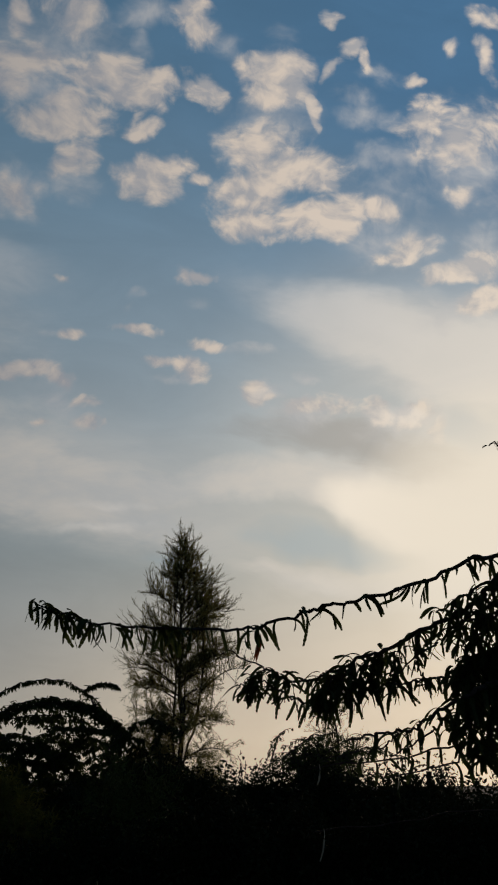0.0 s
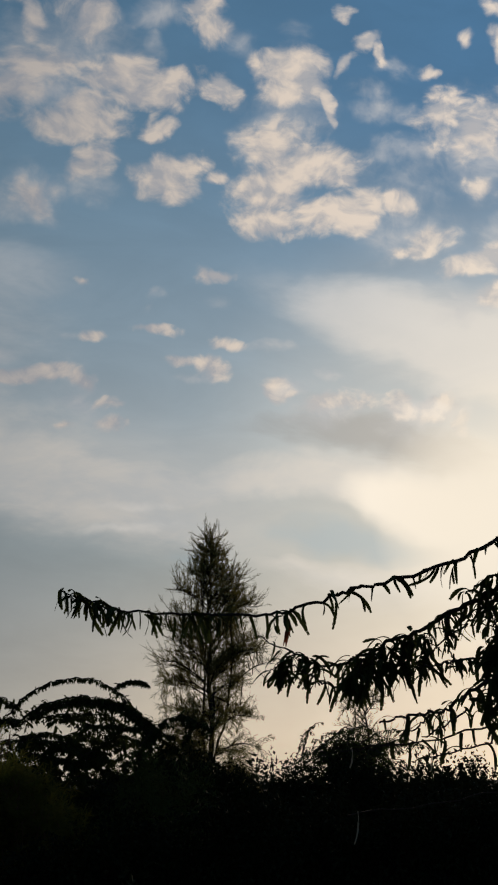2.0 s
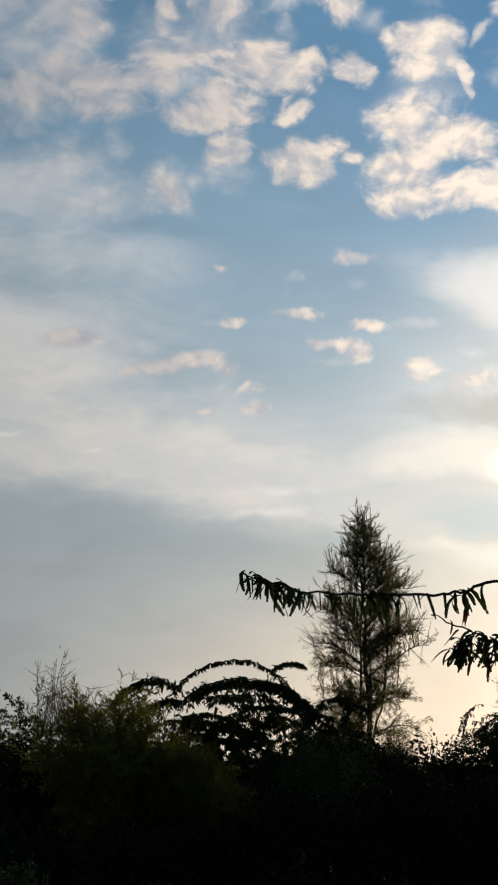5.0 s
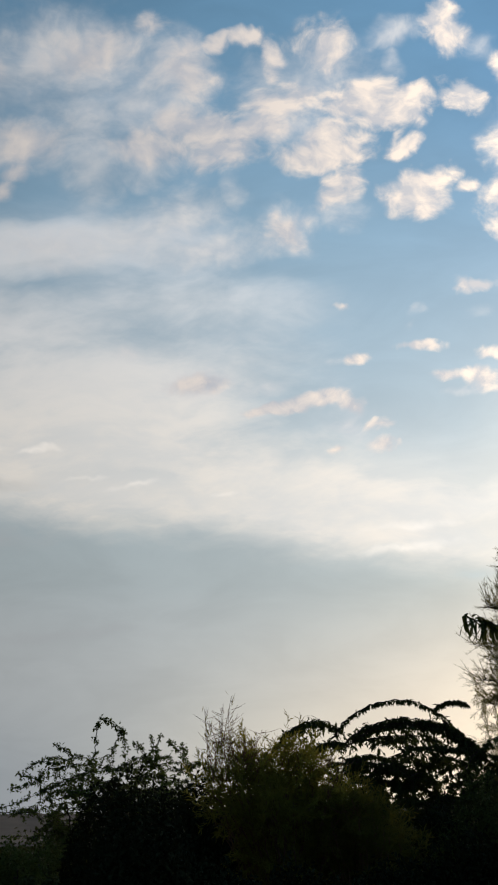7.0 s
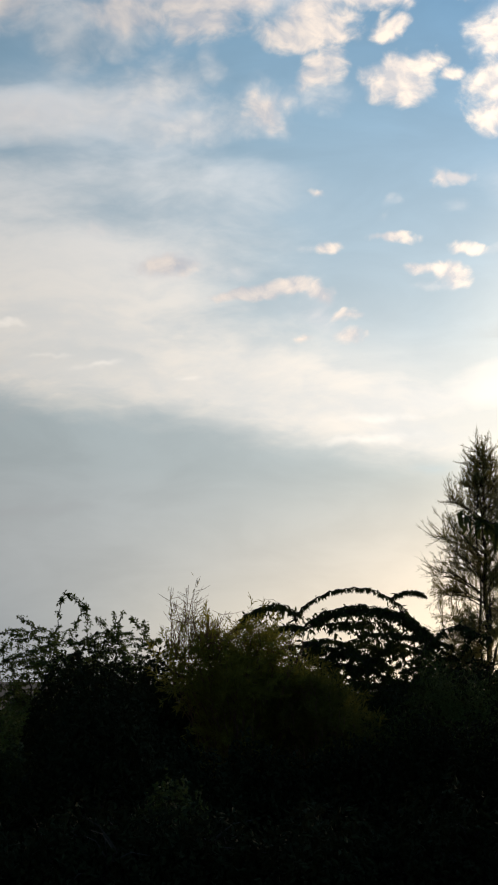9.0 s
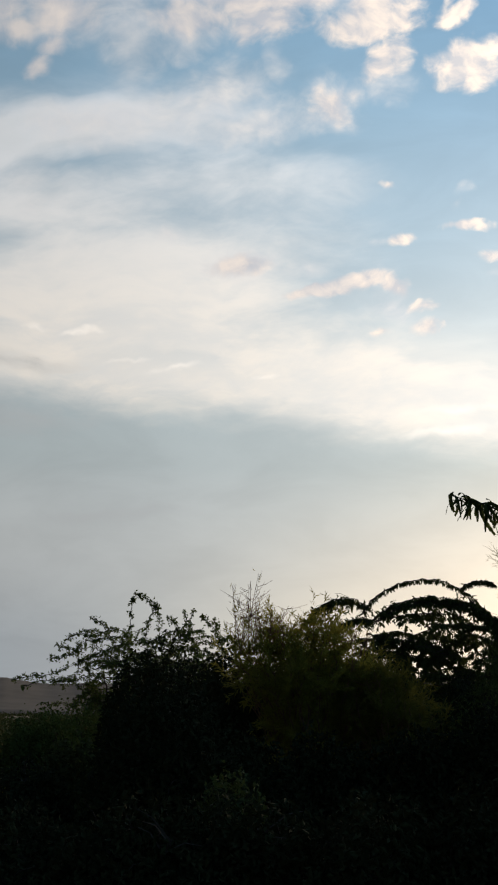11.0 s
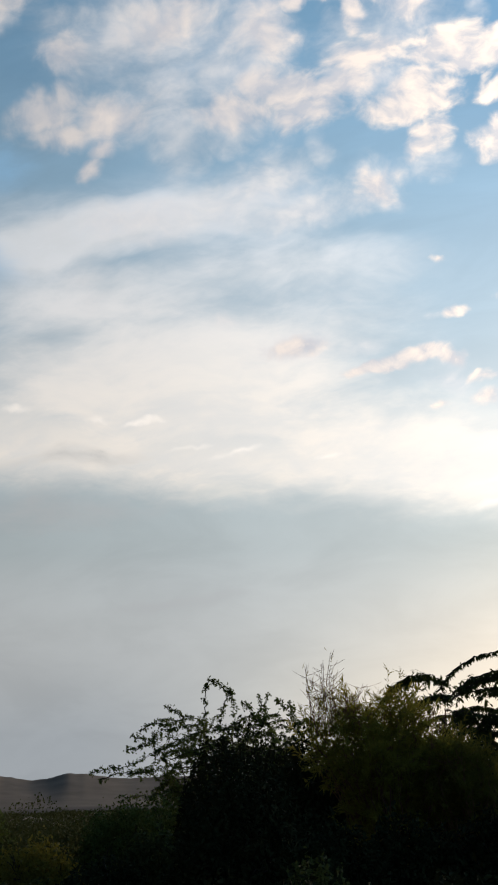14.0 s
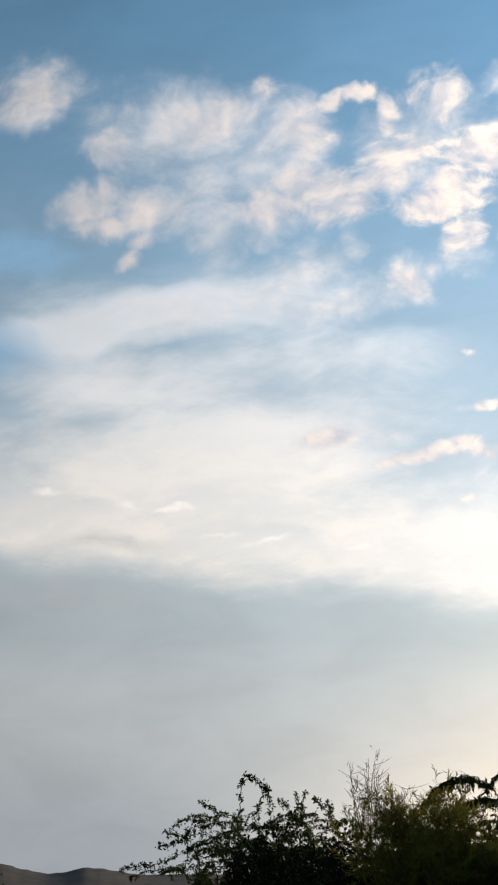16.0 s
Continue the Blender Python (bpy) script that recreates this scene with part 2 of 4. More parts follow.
wisp(-0.045, 0.168, 0.061, 0.0197, -4, 0.70)
wisp(0.018, 0.187, 0.026, 0.0121, 12, 0.50)
wisp(-0.163, 0.244, 0.052, 0.0300, -3, 0.70)
wisp(-0.081, 0.215, 0.035, 0.0172, -76, 0.60)
puff(-0.391, 0.412, 0.075, 0.0429, 7, 0.70)
puff(-0.318, 0.345, 0.039, 0.0261, 7, 0.68)
puff(-0.214, 0.357, 0.068, 0.0336, 5, 0.68)
puff(-0.150, 0.384, 0.020, 0.0169, -16, 0.66)
puff(-0.339, 0.292, 0.061, 0.0355, 4, 0.76)
puff(-0.325, 0.267, 0.062, 0.0248, -7, 0.70)
puff(-0.279, 0.278, 0.059, 0.0379, 6, 0.76)
puff(-0.289, 0.251, 0.025, 0.0169, 29, 0.70)
puff(-0.302, 0.230, 0.023, 0.0159, 24, 0.75)
wisp(-0.389, 0.390, 0.054, 0.0305, 0, 0.70)
wisp(-0.246, 0.357, 0.110, 0.0573, 9, 0.90)
wisp(-0.129, 0.339, 0.063, 0.0494, -34, 0.85)
wisp(-0.213, 0.254, 0.068, 0.0438, -86, 0.90)
wisp(-0.220, 0.277, 0.072, 0.0441, 3, 0.60)
wisp(-0.153, 0.302, 0.069, 0.0512, -8, 0.50)
wisp(-0.373, 0.422, 0.068, 0.0427, -26, 0.50)
wisp(-0.316, 0.382, 0.071, 0.0547, -9, 0.35)
wisp(-0.169, 0.179, 0.081, 0.0330, 6, 0.80)
wisp(-0.070, 0.179, 0.064, 0.0172, -2, 0.50)
wisp(-0.280, 0.178, 0.104, 0.0346, -2, 0.70)
wisp(-0.186, 0.071, 0.023, 0.0128, -11, 0.80)
wisp(-0.123, 0.039, 0.048, 0.0162, 3, 0.80)
wisp(-0.315, 0.127, 0.057, 0.0266, 3, 0.40)
wisp(-0.309, 0.106, 0.044, 0.0212, 13, 0.40)
wisp(-0.075, 0.078, 0.045, 0.0171, 4, 0.30)
wisp(0.088, 0.097, 0.016, 0.0091, 3, 0.70)
puff(-0.028, 0.015, 0.036, 0.0103, 6, 1.00)
puff(-0.123, 0.038, 0.045, 0.0155, 3, 0.80)
puff(0.255, 0.006, 0.028, 0.0118, 14, 0.80)
puff(0.295, 0.008, 0.036, 0.0138, 0, 0.70)
puff(0.400, -0.006, 0.023, 0.0135, -61, 0.80)
blaze(0.337, -0.089, 0.082, 0.0347, -18, 0.70)
blaze(0.352, -0.088, 0.086, 0.0456, -7, 0.65)
blaze(0.461, -0.097, 0.103, 0.0823, 34, 1.00)
blaze(0.409, -0.103, 0.082, 0.0363, -17, 0.50)
veil(0.288, 0.096, 0.126, 0.031, -9, 0.80)
veil(0.402, 0.073, 0.162, 0.051, -6, 1.15)
veil(0.472, 0.051, 0.111, 0.063, 5, 0.90)
veil(0.134, -0.081, 0.196, 0.025, 1, 0.70)
veil(0.267, -0.067, 0.132, 0.028, 4, 0.80)
veil(0.363, -0.092, 0.119, 0.034, -20, 1.00)
veil(0.459, -0.077, 0.092, 0.058, 4, 1.10)
veil(0.382, -0.165, 0.168, 0.029, 3, 0.75)
veil(0.246, -0.158, 0.080, 0.012, -5, 0.70)
veil(0.036, -0.122, 0.126, 0.021, -2, 0.60)
veil(-0.234, 0.184, 0.181, 0.038, -3, 0.50)
veil(-0.217, 0.312, 0.153, 0.080, -4, 0.40)
veil(-0.277, 0.172, 0.155, 0.026, 1, 0.80)
veil(-0.354, 0.164, 0.095, 0.023, -1, 0.60)
veil(-0.341, 0.111, 0.130, 0.028, -6, 0.70)
veil(-0.082, 0.107, 0.139, 0.048, -6, 0.40)
veil(-0.108, 0.045, 0.140, 0.038, -2, 0.50)
veil(-0.306, 0.035, 0.221, 0.061, -2, 1.00)
veil(-0.159, -0.038, 0.230, 0.049, -1, 1.00)
veil(0.011, -0.092, 0.153, 0.042, -7, 1.20)
veil(-0.258, 0.022, 0.144, 0.060, -2, 0.60)
grey(0.351, -0.026, 0.112, 0.028, -15, 1.10)
grey(0.264, -0.022, 0.086, 0.019, 4, 0.80)
grey(-0.267, -0.196, 0.074, 0.008, -2, 0.50)
grey(-0.405, -0.096, 0.155, 0.023, -3, 0.70)
grey(-0.253, -0.201, 0.102, 0.009, -2, 0.50)
grey(-0.342, -0.047, 0.117, 0.011, -1, 0.50)
gap(0.290, -0.130, 0.081, 0.019, -3, 1.00)
gap(0.434, -0.007, 0.042, 0.020, -24, 0.80)
gap(0.140, -0.149, 0.033, 0.011, 3, 0.40)
gap(-0.440, 0.155, 0.074, 0.035, -6, 0.55)
gap(-0.414, 0.251, 0.061, 0.029, -7, 0.80)
veil(-0.196, 0.119, 0.184, 0.033, -3, 0.50)
veil(-0.391, 0.177, 0.088, 0.061, -7, 0.45)
glint(-0.404, 0.009, 0.020, 0.006, -3, 0.80)
glint(-0.321, -0.009, 0.015, 0.004, -2, 0.80)
glint(-0.277, -0.018, 0.023, 0.004, 0, 0.90)
glint(-0.237, -0.046, 0.034, 0.003, 2, 0.60)
glint(-0.099, -0.068, 0.016, 0.004, 4, 0.70)
glint(-0.186, -0.056, 0.033, 0.004, 8, 0.60)
glint(0.079, -0.104, 0.058, 0.006, 3, 0.60)
glint(0.068, -0.125, 0.079, 0.007, 5, 0.60)
glint(0.381, 0.006, 0.030, 0.009, -3, 0.60)
glint(0.355, 0.004, 0.050, 0.012, -0, 0.80)
glint(0.218, 0.013, 0.019, 0.010, 5, 0.60)
grain_at = vec("ADD", vec("MULTIPLY", plane, (1.0, 1.25, 1.0)), vec("SCALE", vec("SUBTRACT", swirl, (0.5, 0.5, 0.5)), scale=0.08))
fine, _ = cloud_noise(grain_at, 33.0, 8.0, 0.56, 0.0)
towards, _ = cloud_noise(vec("ADD", grain_at, (0.008, -0.011, 0.0)), 33.0, 6.0, 0.55, 0.0)
soft_n, _ = cloud_noise(vec("MULTIPLY", plane, (1.0, 2.4, 1.0)), 7.0, 6.0, 0.58, 0.5)
streak, _ = cloud_noise(vec("MULTIPLY", plane, (1.0, 4.0, 1.0)), 5.0, 5.0, 0.55)
ripple, _ = cloud_noise(vec("MULTIPLY", drift, (1.0, 3.0, 1.0)), 22.0, 5.0, 0.6, 0.3)
relief = calc("SUBTRACT", fine, towards)
big, _ = cloud_noise(grain_at, 13.0, 4.0, 0.5)
big_towards, _ = cloud_noise(vec("ADD", grain_at, (0.018, -0.024, 0.0)), 13.0, 3.0, 0.5)
bulk = calc("SUBTRACT", big, big_towards)

# faint bars in the slate bank
bars = smooth(soft_n, 0.3, 0.7, 0.95, 1.05)
bars_c = nt.nodes.new("ShaderNodeCombineColor")
for socket in bars_c.inputs[:3]:
    plug(socket, bars)
sky = blend(front, sky, blend(1.0, sky, bars_c.outputs[0], "MULTIPLY"))
# soft sheets, and the long bank's rim: cream above, slate below
sheet = calc("MULTIPLY_ADD", calc("SUBTRACT", soft_n, 0.5), 0.9, fields["veil"])
sheet = calc("MULTIPLY_ADD", calc("SUBTRACT", ripple, 0.5), 0.35, sheet)
sheet = calc("MULTIPLY", smooth(sheet, -0.05, 1.05), smooth(fields["veil"], 0.0, 0.4))
rim = calc("ADD", calc("MULTIPLY_ADD", su, 0.159, 0.125), sv)
rim = calc("MULTIPLY_ADD", calc("SUBTRACT", streak, 0.5), 0.05, rim)
rim = calc("MULTIPLY_ADD", calc("SUBTRACT", ripple, 0.5), 0.022, rim)
upper = calc("MAXIMUM", smooth(rim, -0.028, 0.022), smooth(su, 0.16, 0.3))
above = calc("MULTIPLY", smooth(rim, -0.024, 0.026), smooth(rim, 0.15, 0.02))
above = calc("MULTIPLY", above, smooth(su, 0.30, 0.08))
sheet_a = calc("MAXIMUM", calc("MULTIPLY", calc("MULTIPLY", sheet, upper), 0.82), calc("MULTIPLY", above, 0.8))
cream = blend(smooth(sv, 0.22, -0.08), (0.62, 0.66, 0.71), (0.80, 0.745, 0.675))
cream = blend(smooth(calc("ADD", soft_n, calc("MULTIPLY", ripple, 0.5)), 0.95, 0.55, 0.0, 0.6), cream, (0.58, 0.61, 0.63))
warm_side = smooth(su, 0.1, 0.5)
cream = blend(calc("MULTIPLY", warm_side, 0.6), cream, (1.15, 1.02, 0.86))
sky = blend(calc("MULTIPLY", sheet_a, front), sky, cream)
# holes through which the air shows
hole = calc("MULTIPLY_ADD", calc("SUBTRACT", soft_n, 0.5), 0.7, fields["gap"])
hole = calc("MULTIPLY_ADD", calc("SUBTRACT", ripple, 0.5), 0.5, hole)
hole = calc("MULTIPLY", calc("MULTIPLY", smooth(hole, 0.0, 0.8), smooth(fields["gap"], 0.0, 0.3)), 0.75)
sky = blend(calc("MULTIPLY", hole, front), sky, blend(smooth(sv, -0.15, 0.15), (0.40, 0.51, 0.56), (0.20, 0.38, 0.57)))
# shaded undersides
dull = calc("MULTIPLY_ADD", calc("SUBTRACT", soft_n, 0.5), 0.8, fields["grey"])
dull = calc("MULTIPLY_ADD", calc("SUBTRACT", ripple, 0.5), 0.9, dull)
dull = calc("MULTIPLY", calc("MULTIPLY", smooth(dull, 0.05, 0.95), smooth(fields["grey"], 0.0, 0.3)), 0.85)
sky = blend(calc("MULTIPLY", dull, front), sky, blend(warm_side, (0.36, 0.39, 0.41), (0.40, 0.37, 0.34)))
# torn thin cloud
fringe = calc("MULTIPLY_ADD", fields["puff"], 0.5, fields["wisp"])
thin = calc("MULTIPLY_ADD", calc("SUBTRACT", fine, 0.5), smooth(su, -0.32, 0.12, 0.9, 1.4), fringe)
thin = calc("MULTIPLY", smooth(thin, -0.05, 1.1), smooth(fringe, 0.0, 0.3))
thin_c = calc("MULTIPLY_ADD", relief, smooth(su, -0.32, 0.12, 0.7, 1.6), 0.4)
sky = blend(calc("MULTIPLY", calc("MULTIPLY", thin, smooth(soft_n, 0.3, 0.62, 0.45, 0.88)), front), sky, blend(thin_c, (0.46, 0.50, 0.56), (0.74, 0.71, 0.68)))
# heaped clouds, lit from low on the right
lit_side = smooth(su, -0.18, 0.25)
lumps = calc("MULTIPLY", calc("SUBTRACT", fine, 0.5), smooth(su, -0.32, 0.12, 0.75, 1.35))
heap = calc("ADD", lumps, fields["puff"])
heap_a = calc("MULTIPLY", smooth(heap, 0.10, 0.64), smooth(fields["puff"], 0.0, 0.18))
body = calc("ADD", calc("MULTIPLY_ADD", relief, smooth(su, -0.32, 0.12, 1.2, 3.3), calc("MULTIPLY_ADD", bulk, 2.4, 0.24)), smooth(heap, 0.1, 1.1, 0.0, 0.42))
tone = blend(body, blend(lit_side, (0.42, 0.44, 0.49), (0.54, 0.53, 0.54)), blend(lit_side, (0.655, 0.60, 0.565), (0.96, 0.815, 0.68)))
sky = blend(calc("MULTIPLY", calc("MULTIPLY", heap_a, smooth(su, -0.35, 0.15, 0.68, 0.95)), front), sky, tone)
# small bright shreds over the bank
shred = calc("MULTIPLY_ADD", calc("SUBTRACT", fine, 0.5), 1.4, fields["glint"])
shred = calc("MULTIPLY", smooth(shred, -0.1, 1.3), smooth(fields["glint"], 0.0, 0.5))
sky = blend(calc("MULTIPLY", calc("MULTIPLY", shred, 0.4), front), sky, (1.12, 1.04, 0.95))
# all of it brightens towards the sun's side
gain = smooth(su, -0.5, 0.5, 0.79, 1.45)
gain_c = nt.nodes.new("ShaderNodeCombineColor")
for socket in gain_c.inputs[:3]:
    plug(socket, gain)
sky = blend(front, sky, blend(1.0, sky, gain_c.outputs[0], "MULTIPLY"))
# cloud edges that burn out in front of the hidden sun
burn = calc("MULTIPLY_ADD", calc("SUBTRACT", soft_n, 0.5), 0.7, fields["blaze"])
burn = calc("MULTIPLY", smooth(burn, 0.0, 0.95), smooth(fields["blaze"], 0.0, 0.4))
sky = blend(calc("MULTIPLY", calc("MULTIPLY", burn, 0.9), front), sky, (1.75, 1.55, 1.28))
# glare of the hidden sun
sky = blend(calc("MULTIPLY", halo, 0.9), sky, (1.6, 1.42, 1.15))
# other sky: plain broken cloud
rest, _ = cloud_noise(heading, 3.0, 5.0)
away = calc("MULTIPLY", smooth(rest, 0.5, 0.7, 0.0, 0.5), smooth(ahead, 0.6, 0.25))
sky = blend(away, sky, blend(side, (0.05, 0.05, 0.055), (0.6, 0.56, 0.5)))
back = nt.nodes.new("ShaderNodeBackground")
plug(back.inputs[0], sky)
back.inputs[1].default_value = 1.0
out = nt.nodes.new("ShaderNodeOutputWorld")
nt.links.new(back.outputs[0], out.inputs[0])

sun_data = bpy.data.lights.new("sun", "SUN")
sun_data.energy, sun_data.angle, sun_data.color = SUN_POWER, radians(10), (1.0, 0.80, 0.58)
sun = new("sun", sun_data)
sun.matrix_world = look(way(SUN_AZ, SUN_EL) * 60, (0, 0, 0))


# ---- materials ----
def surface(name, colour, rough=0.8, vary=0.35, grain=18.0, bump=0.3, through_light=0.0, second=None, island=False):
    m = bpy.data.materials.new(name)
    m.use_nodes = True
    t = m.node_tree
    p = t.nodes["Principled BSDF"]
    p.inputs["Roughness"].default_value = rough
    p.inputs["Specular IOR Level"].default_value = 0.08 if island else 0.2
    tc = t.nodes.new("ShaderNodeTexCoord")
    n1, n2 = t.nodes.new("ShaderNodeTexNoise"), t.nodes.new("ShaderNodeTexNoise")
    n1.inputs["Scale"].default_value, n1.inputs["Detail"].default_value = grain, 6.0
    n2.inputs["Scale"].default_value, n2.inputs["Detail"].default_value = grain * 0.11, 3.0
    for n in (n1, n2):
        t.links.new(tc.outputs["Object"], n.inputs["Vector"])
    add = t.nodes.new("ShaderNodeMath")
    add.operation = "ADD"
    t.links.new(n1.outputs["Fac"], add.inputs[0])
    t.links.new(n2.outputs["Fac"], add.inputs[1])
    val = add.outputs[0]
    if island:
        g = t.nodes.new("ShaderNodeNewGeometry")
        o = t.nodes.new("ShaderNodeObjectInfo")
        mix = t.nodes.new("ShaderNodeMath")
        mix.operation = "MULTIPLY_ADD"
        t.links.new(g.outputs["Random Per Island"], mix.inputs[0])
        mix.inputs[1].default_value = 0.5
        t.links.new(val, mix.inputs[2])
        mix2 = t.nodes.new("ShaderNodeMath")
        mix2.operation = "MULTIPLY_ADD"
        t.links.new(o.outputs["Random"], mix2.inputs[0])
        mix2.inputs[1].default_value = 0.3
        t.links.new(mix.outputs[0], mix2.inputs[2])
        val = mix2.outputs[0]
    r = t.nodes.new("ShaderNodeValToRGB")
    lo, hi = (0.65, 1.75) if island else (0.7, 1.3)
    mr = t.nodes.new("ShaderNodeMapRange")
    t.links.new(val, mr.inputs[0])
    mr.inputs[1].default_value, mr.inputs[2].default_value = lo, hi
    t.links.new(mr.outputs[0], r.inputs[0])
    second = second or tuple(c * (1 + vary) for c in colour)
    r.color_ramp.elements[0].color = (*[c * (1 - vary) for c in colour], 1)
    r.color_ramp.elements[1].color = (*second, 1)
    t.links.new(r.outputs[0], p.inputs["Base Color"])
    if bump:
        b = t.nodes.new("ShaderNodeBump")
        b.inputs["Strength"].default_value = bump
        b.inputs["Distance"].default_value = 0.02
        t.links.new(n1.outputs["Fac"], b.inputs["Height"])
        t.links.new(b.outputs[0], p.inputs["Normal"])
    if through_light:
        tr = t.nodes.new("ShaderNodeBsdfTranslucent")
        mx = t.nodes.new("ShaderNodeMixShader")
        mx.inputs[0].default_value = through_light
        t.links.new(r.outputs[0], tr.inputs[0])
        t.links.new(p.outputs[0], mx.inputs[1])
        t.links.new(tr.outputs[0], mx.inputs[2])
        t.links.new(mx.outputs[0], t.nodes["Material Output"].inputs[0])
    return m


BARK = surface("bark", (0.04, 0.03, 0.024), 0.9, 0.4, 40)
TWIG = surface("twig", (0.035, 0.027, 0.02), 0.85, 0.3, 60)
REDTWIG = surface("reddish_twig", (0.16, 0.08, 0.045), 0.85, 0.3, 60)
MESQUITE = surface("mesquite_leaf", (0.03, 0.042, 0.014), 0.7, 0.4, 50, 0.1, 0.35, (0.065, 0.082, 0.024), True)
GREEN = surface("green_leaf", (0.04, 0.06, 0.016), 0.75, 0.4, 50, 0.0, 0.32, (0.085, 0.115, 0.028), True)
# leaf colour set below real foliage to put the undergrowth's deep shade into it
SHADE_SCRUB = surface("shade_darkened_scrub_leaf", (0.013, 0.017, 0.008), 0.95, 0.3, 50, 0.0, 0.05, (0.024, 0.028, 0.010), True)
FEATHER = surface("feathery_foliage", (0.085, 0.085, 0.026), 0.75, 0.4, 30, 0.0, 0.5, (0.21, 0.18, 0.055), True)
OLIVE = surface("olive_foliage", (0.165, 0.15, 0.024), 0.75, 0.4, 20, 0.0, 0.55, (0.27, 0.235, 0.04), True)
DULL = surface("dull_olive_foliage", (0.08, 0.078, 0.015), 0.75, 0.4, 20, 0.0, 0.45, (0.15, 0.13, 0.024), True)
PLAIN = surface("plain_scrub", (0.024, 0.034, 0.012), 0.85, 0.4, 1.2, 0.0, 0.15, (0.058, 0.062, 0.018), True)
DRY = surface("dry_straw", (0.42, 0.36, 0.26), 0.8, 0.25, 30, 0.1)
DUST = surface("rust_leaf", (0.22, 0.06, 0.025), 0.75, 0.3, 40, 0.1, 0.3)
SOIL = surface("dry_soil", (0.10, 0.08, 0.055), 0.95, 0.4, 3.0, 0.5)
ROCK = surface("bare_rock", (0.06, 0.049, 0.042), 0.95, 0.35, 0.03, 0.6)


# ---- mesh helpers ----
class Heap:
    """Vertices and faces that become one mesh."""

    def __init__(self):
        self.v, self.f, self.n = [], [], 0

    def add(self, verts, faces):
        self.v.append(np.asarray(verts, float).reshape(-1, 3))
        self.f.extend((np.asarray(faces, int) + self.n).tolist())
        self.n += len(self.v[-1])

    def mesh(self, name, material, smooth_faces=False):
        me = bpy.data.meshes.new(name)
        me.from_pydata(np.concatenate(self.v).tolist(), [], self.f)
        me.materials.append(material)
        if smooth_faces:
            me.shade_smooth()
        me.update()
        return me


def part(name, heap, material, parent, label="", smooth_faces=False, kind=""):
    ob = new(name, heap.mesh(name, material, smooth_faces))
    ob.parent = parent
    return tagged(ob, label=label, kind=kind)


def unit(v):
    v = np.asarray(v, float)
    return v / np.maximum(np.linalg.norm(v, axis=-1, keepdims=True), 1e-9)


def curve(points, steps):
    """A smooth line through a few points."""
    p = np.asarray(points, float)
    p = np.vstack([2 * p[0] - p[1], p, 2 * p[-1] - p[-2]])
    res = []
    for i in range(1, len(p) - 2):
        for s in np.linspace(0, 1, steps, endpoint=False):
            a, b, c, d = p[i - 1:i + 3]
            res.append(0.5 * (2 * b + (c - a) * s + (2 * a - 5 * b + 4 * c - d) * s ** 2 + (3 * b - a - 3 * c + d) * s ** 3))
    res.append(p[-2])
    return np.array(res)


def wobble(line, amount, rng):
    n = rng.normal(0, amount, line.shape)
    n[0] = n[-1] = 0
    return line + n


def tube(heap, line, r0, r1, sides=5, power=1.0):
    line = np.asarray(line, float)
    k = len(line)
    tang = unit(np.gradient(line, axis=0))
    ref = np.where(np.abs(tang[:, 2:3]) > 0.9, np.array([[1.0, 0, 0]]), np.array([[0, 0, 1.0]]))
    a = unit(np.cross(tang, ref))
    b = np.cross(tang, a)
    r = r0 + (r1 - r0) * np.linspace(0, 1, k) ** power
    ang = np.arange(sides) * 2 * math.pi / sides
    ring = line[:, None] + r[:, None, None] * (np.cos(ang)[None, :, None] * a[:, None] + np.sin(ang)[None, :, None] * b[:, None])
    faces = []
    for i in range(k - 1):
        for j in range(sides):
            q = (j + 1) % sides
            faces.append((i * sides + j, i * sides + q, (i + 1) * sides + q, (i + 1) * sides + j))
    heap.add(ring.reshape(-1, 3), faces)
    heap.add(ring[-1], [tuple(range(sides))])


def leaves(heap, at, along, length, width, rng, fold=0.35):
    """Small leaves folded along the midrib: base, two edges and tip each."""
    at, along = np.asarray(at, float), unit(along)
    n = len(at)
    side = unit(np.cross(along, rng.normal(0, 1, (n, 3))))
    nrm = np.cross(along, side)
    ln = length * rng.uniform(0.6, 1.25, (n, 1))
    wd = width * rng.uniform(0.7, 1.2, (n, 1)) * 0.5
    mid = at + along * ln * 0.5 + nrm * wd * fold
    v = np.stack([at, mid + side * wd, at + along * ln - nrm * wd * fold, mid - side * wd], 1)
    i = np.arange(n)[:, None] * 4
    heap.add(v.reshape(-1, 3), np.vstack([i + [0, 1, 2], i + [0, 2, 3]]))


def needles(heap, at, along, length, thick, rng):
    """Thin three-sided tapering needles."""
    at, along = np.asarray(at, float), unit(along)
    n = len(at)
    a = unit(np.cross(along, rng.normal(0, 1, (n, 3))))
    b = np.cross(along, a)
    ln = length * rng.uniform(0.5, 1.3, (n, 1))
    v = np.stack([at + a * thick, at - a * thick * 0.5 + b * thick * 0.87, at - a * thick * 0.5 - b * thick * 0.87, at + along * ln], 1)
    i = np.arange(n)[:, None] * 4
    heap.add(v.reshape(-1, 3), np.vstack([i + [0, 1, 3], i + [1, 2, 3], i + [2, 0, 3]]))


EYE = 1.7


def spot(az, el, d):
    """The place at that bearing (left positive), elevation and distance from where the walk starts."""
    v = way(az, el) * d
    return np.array((v.x, v.y, v.z + EYE))


def thing(name, at, label, category, group="", kind=""):
    e = new(name)
    e.location = tuple(at)
    return tagged(e, label=label, category=category, group=group, kind=kind)


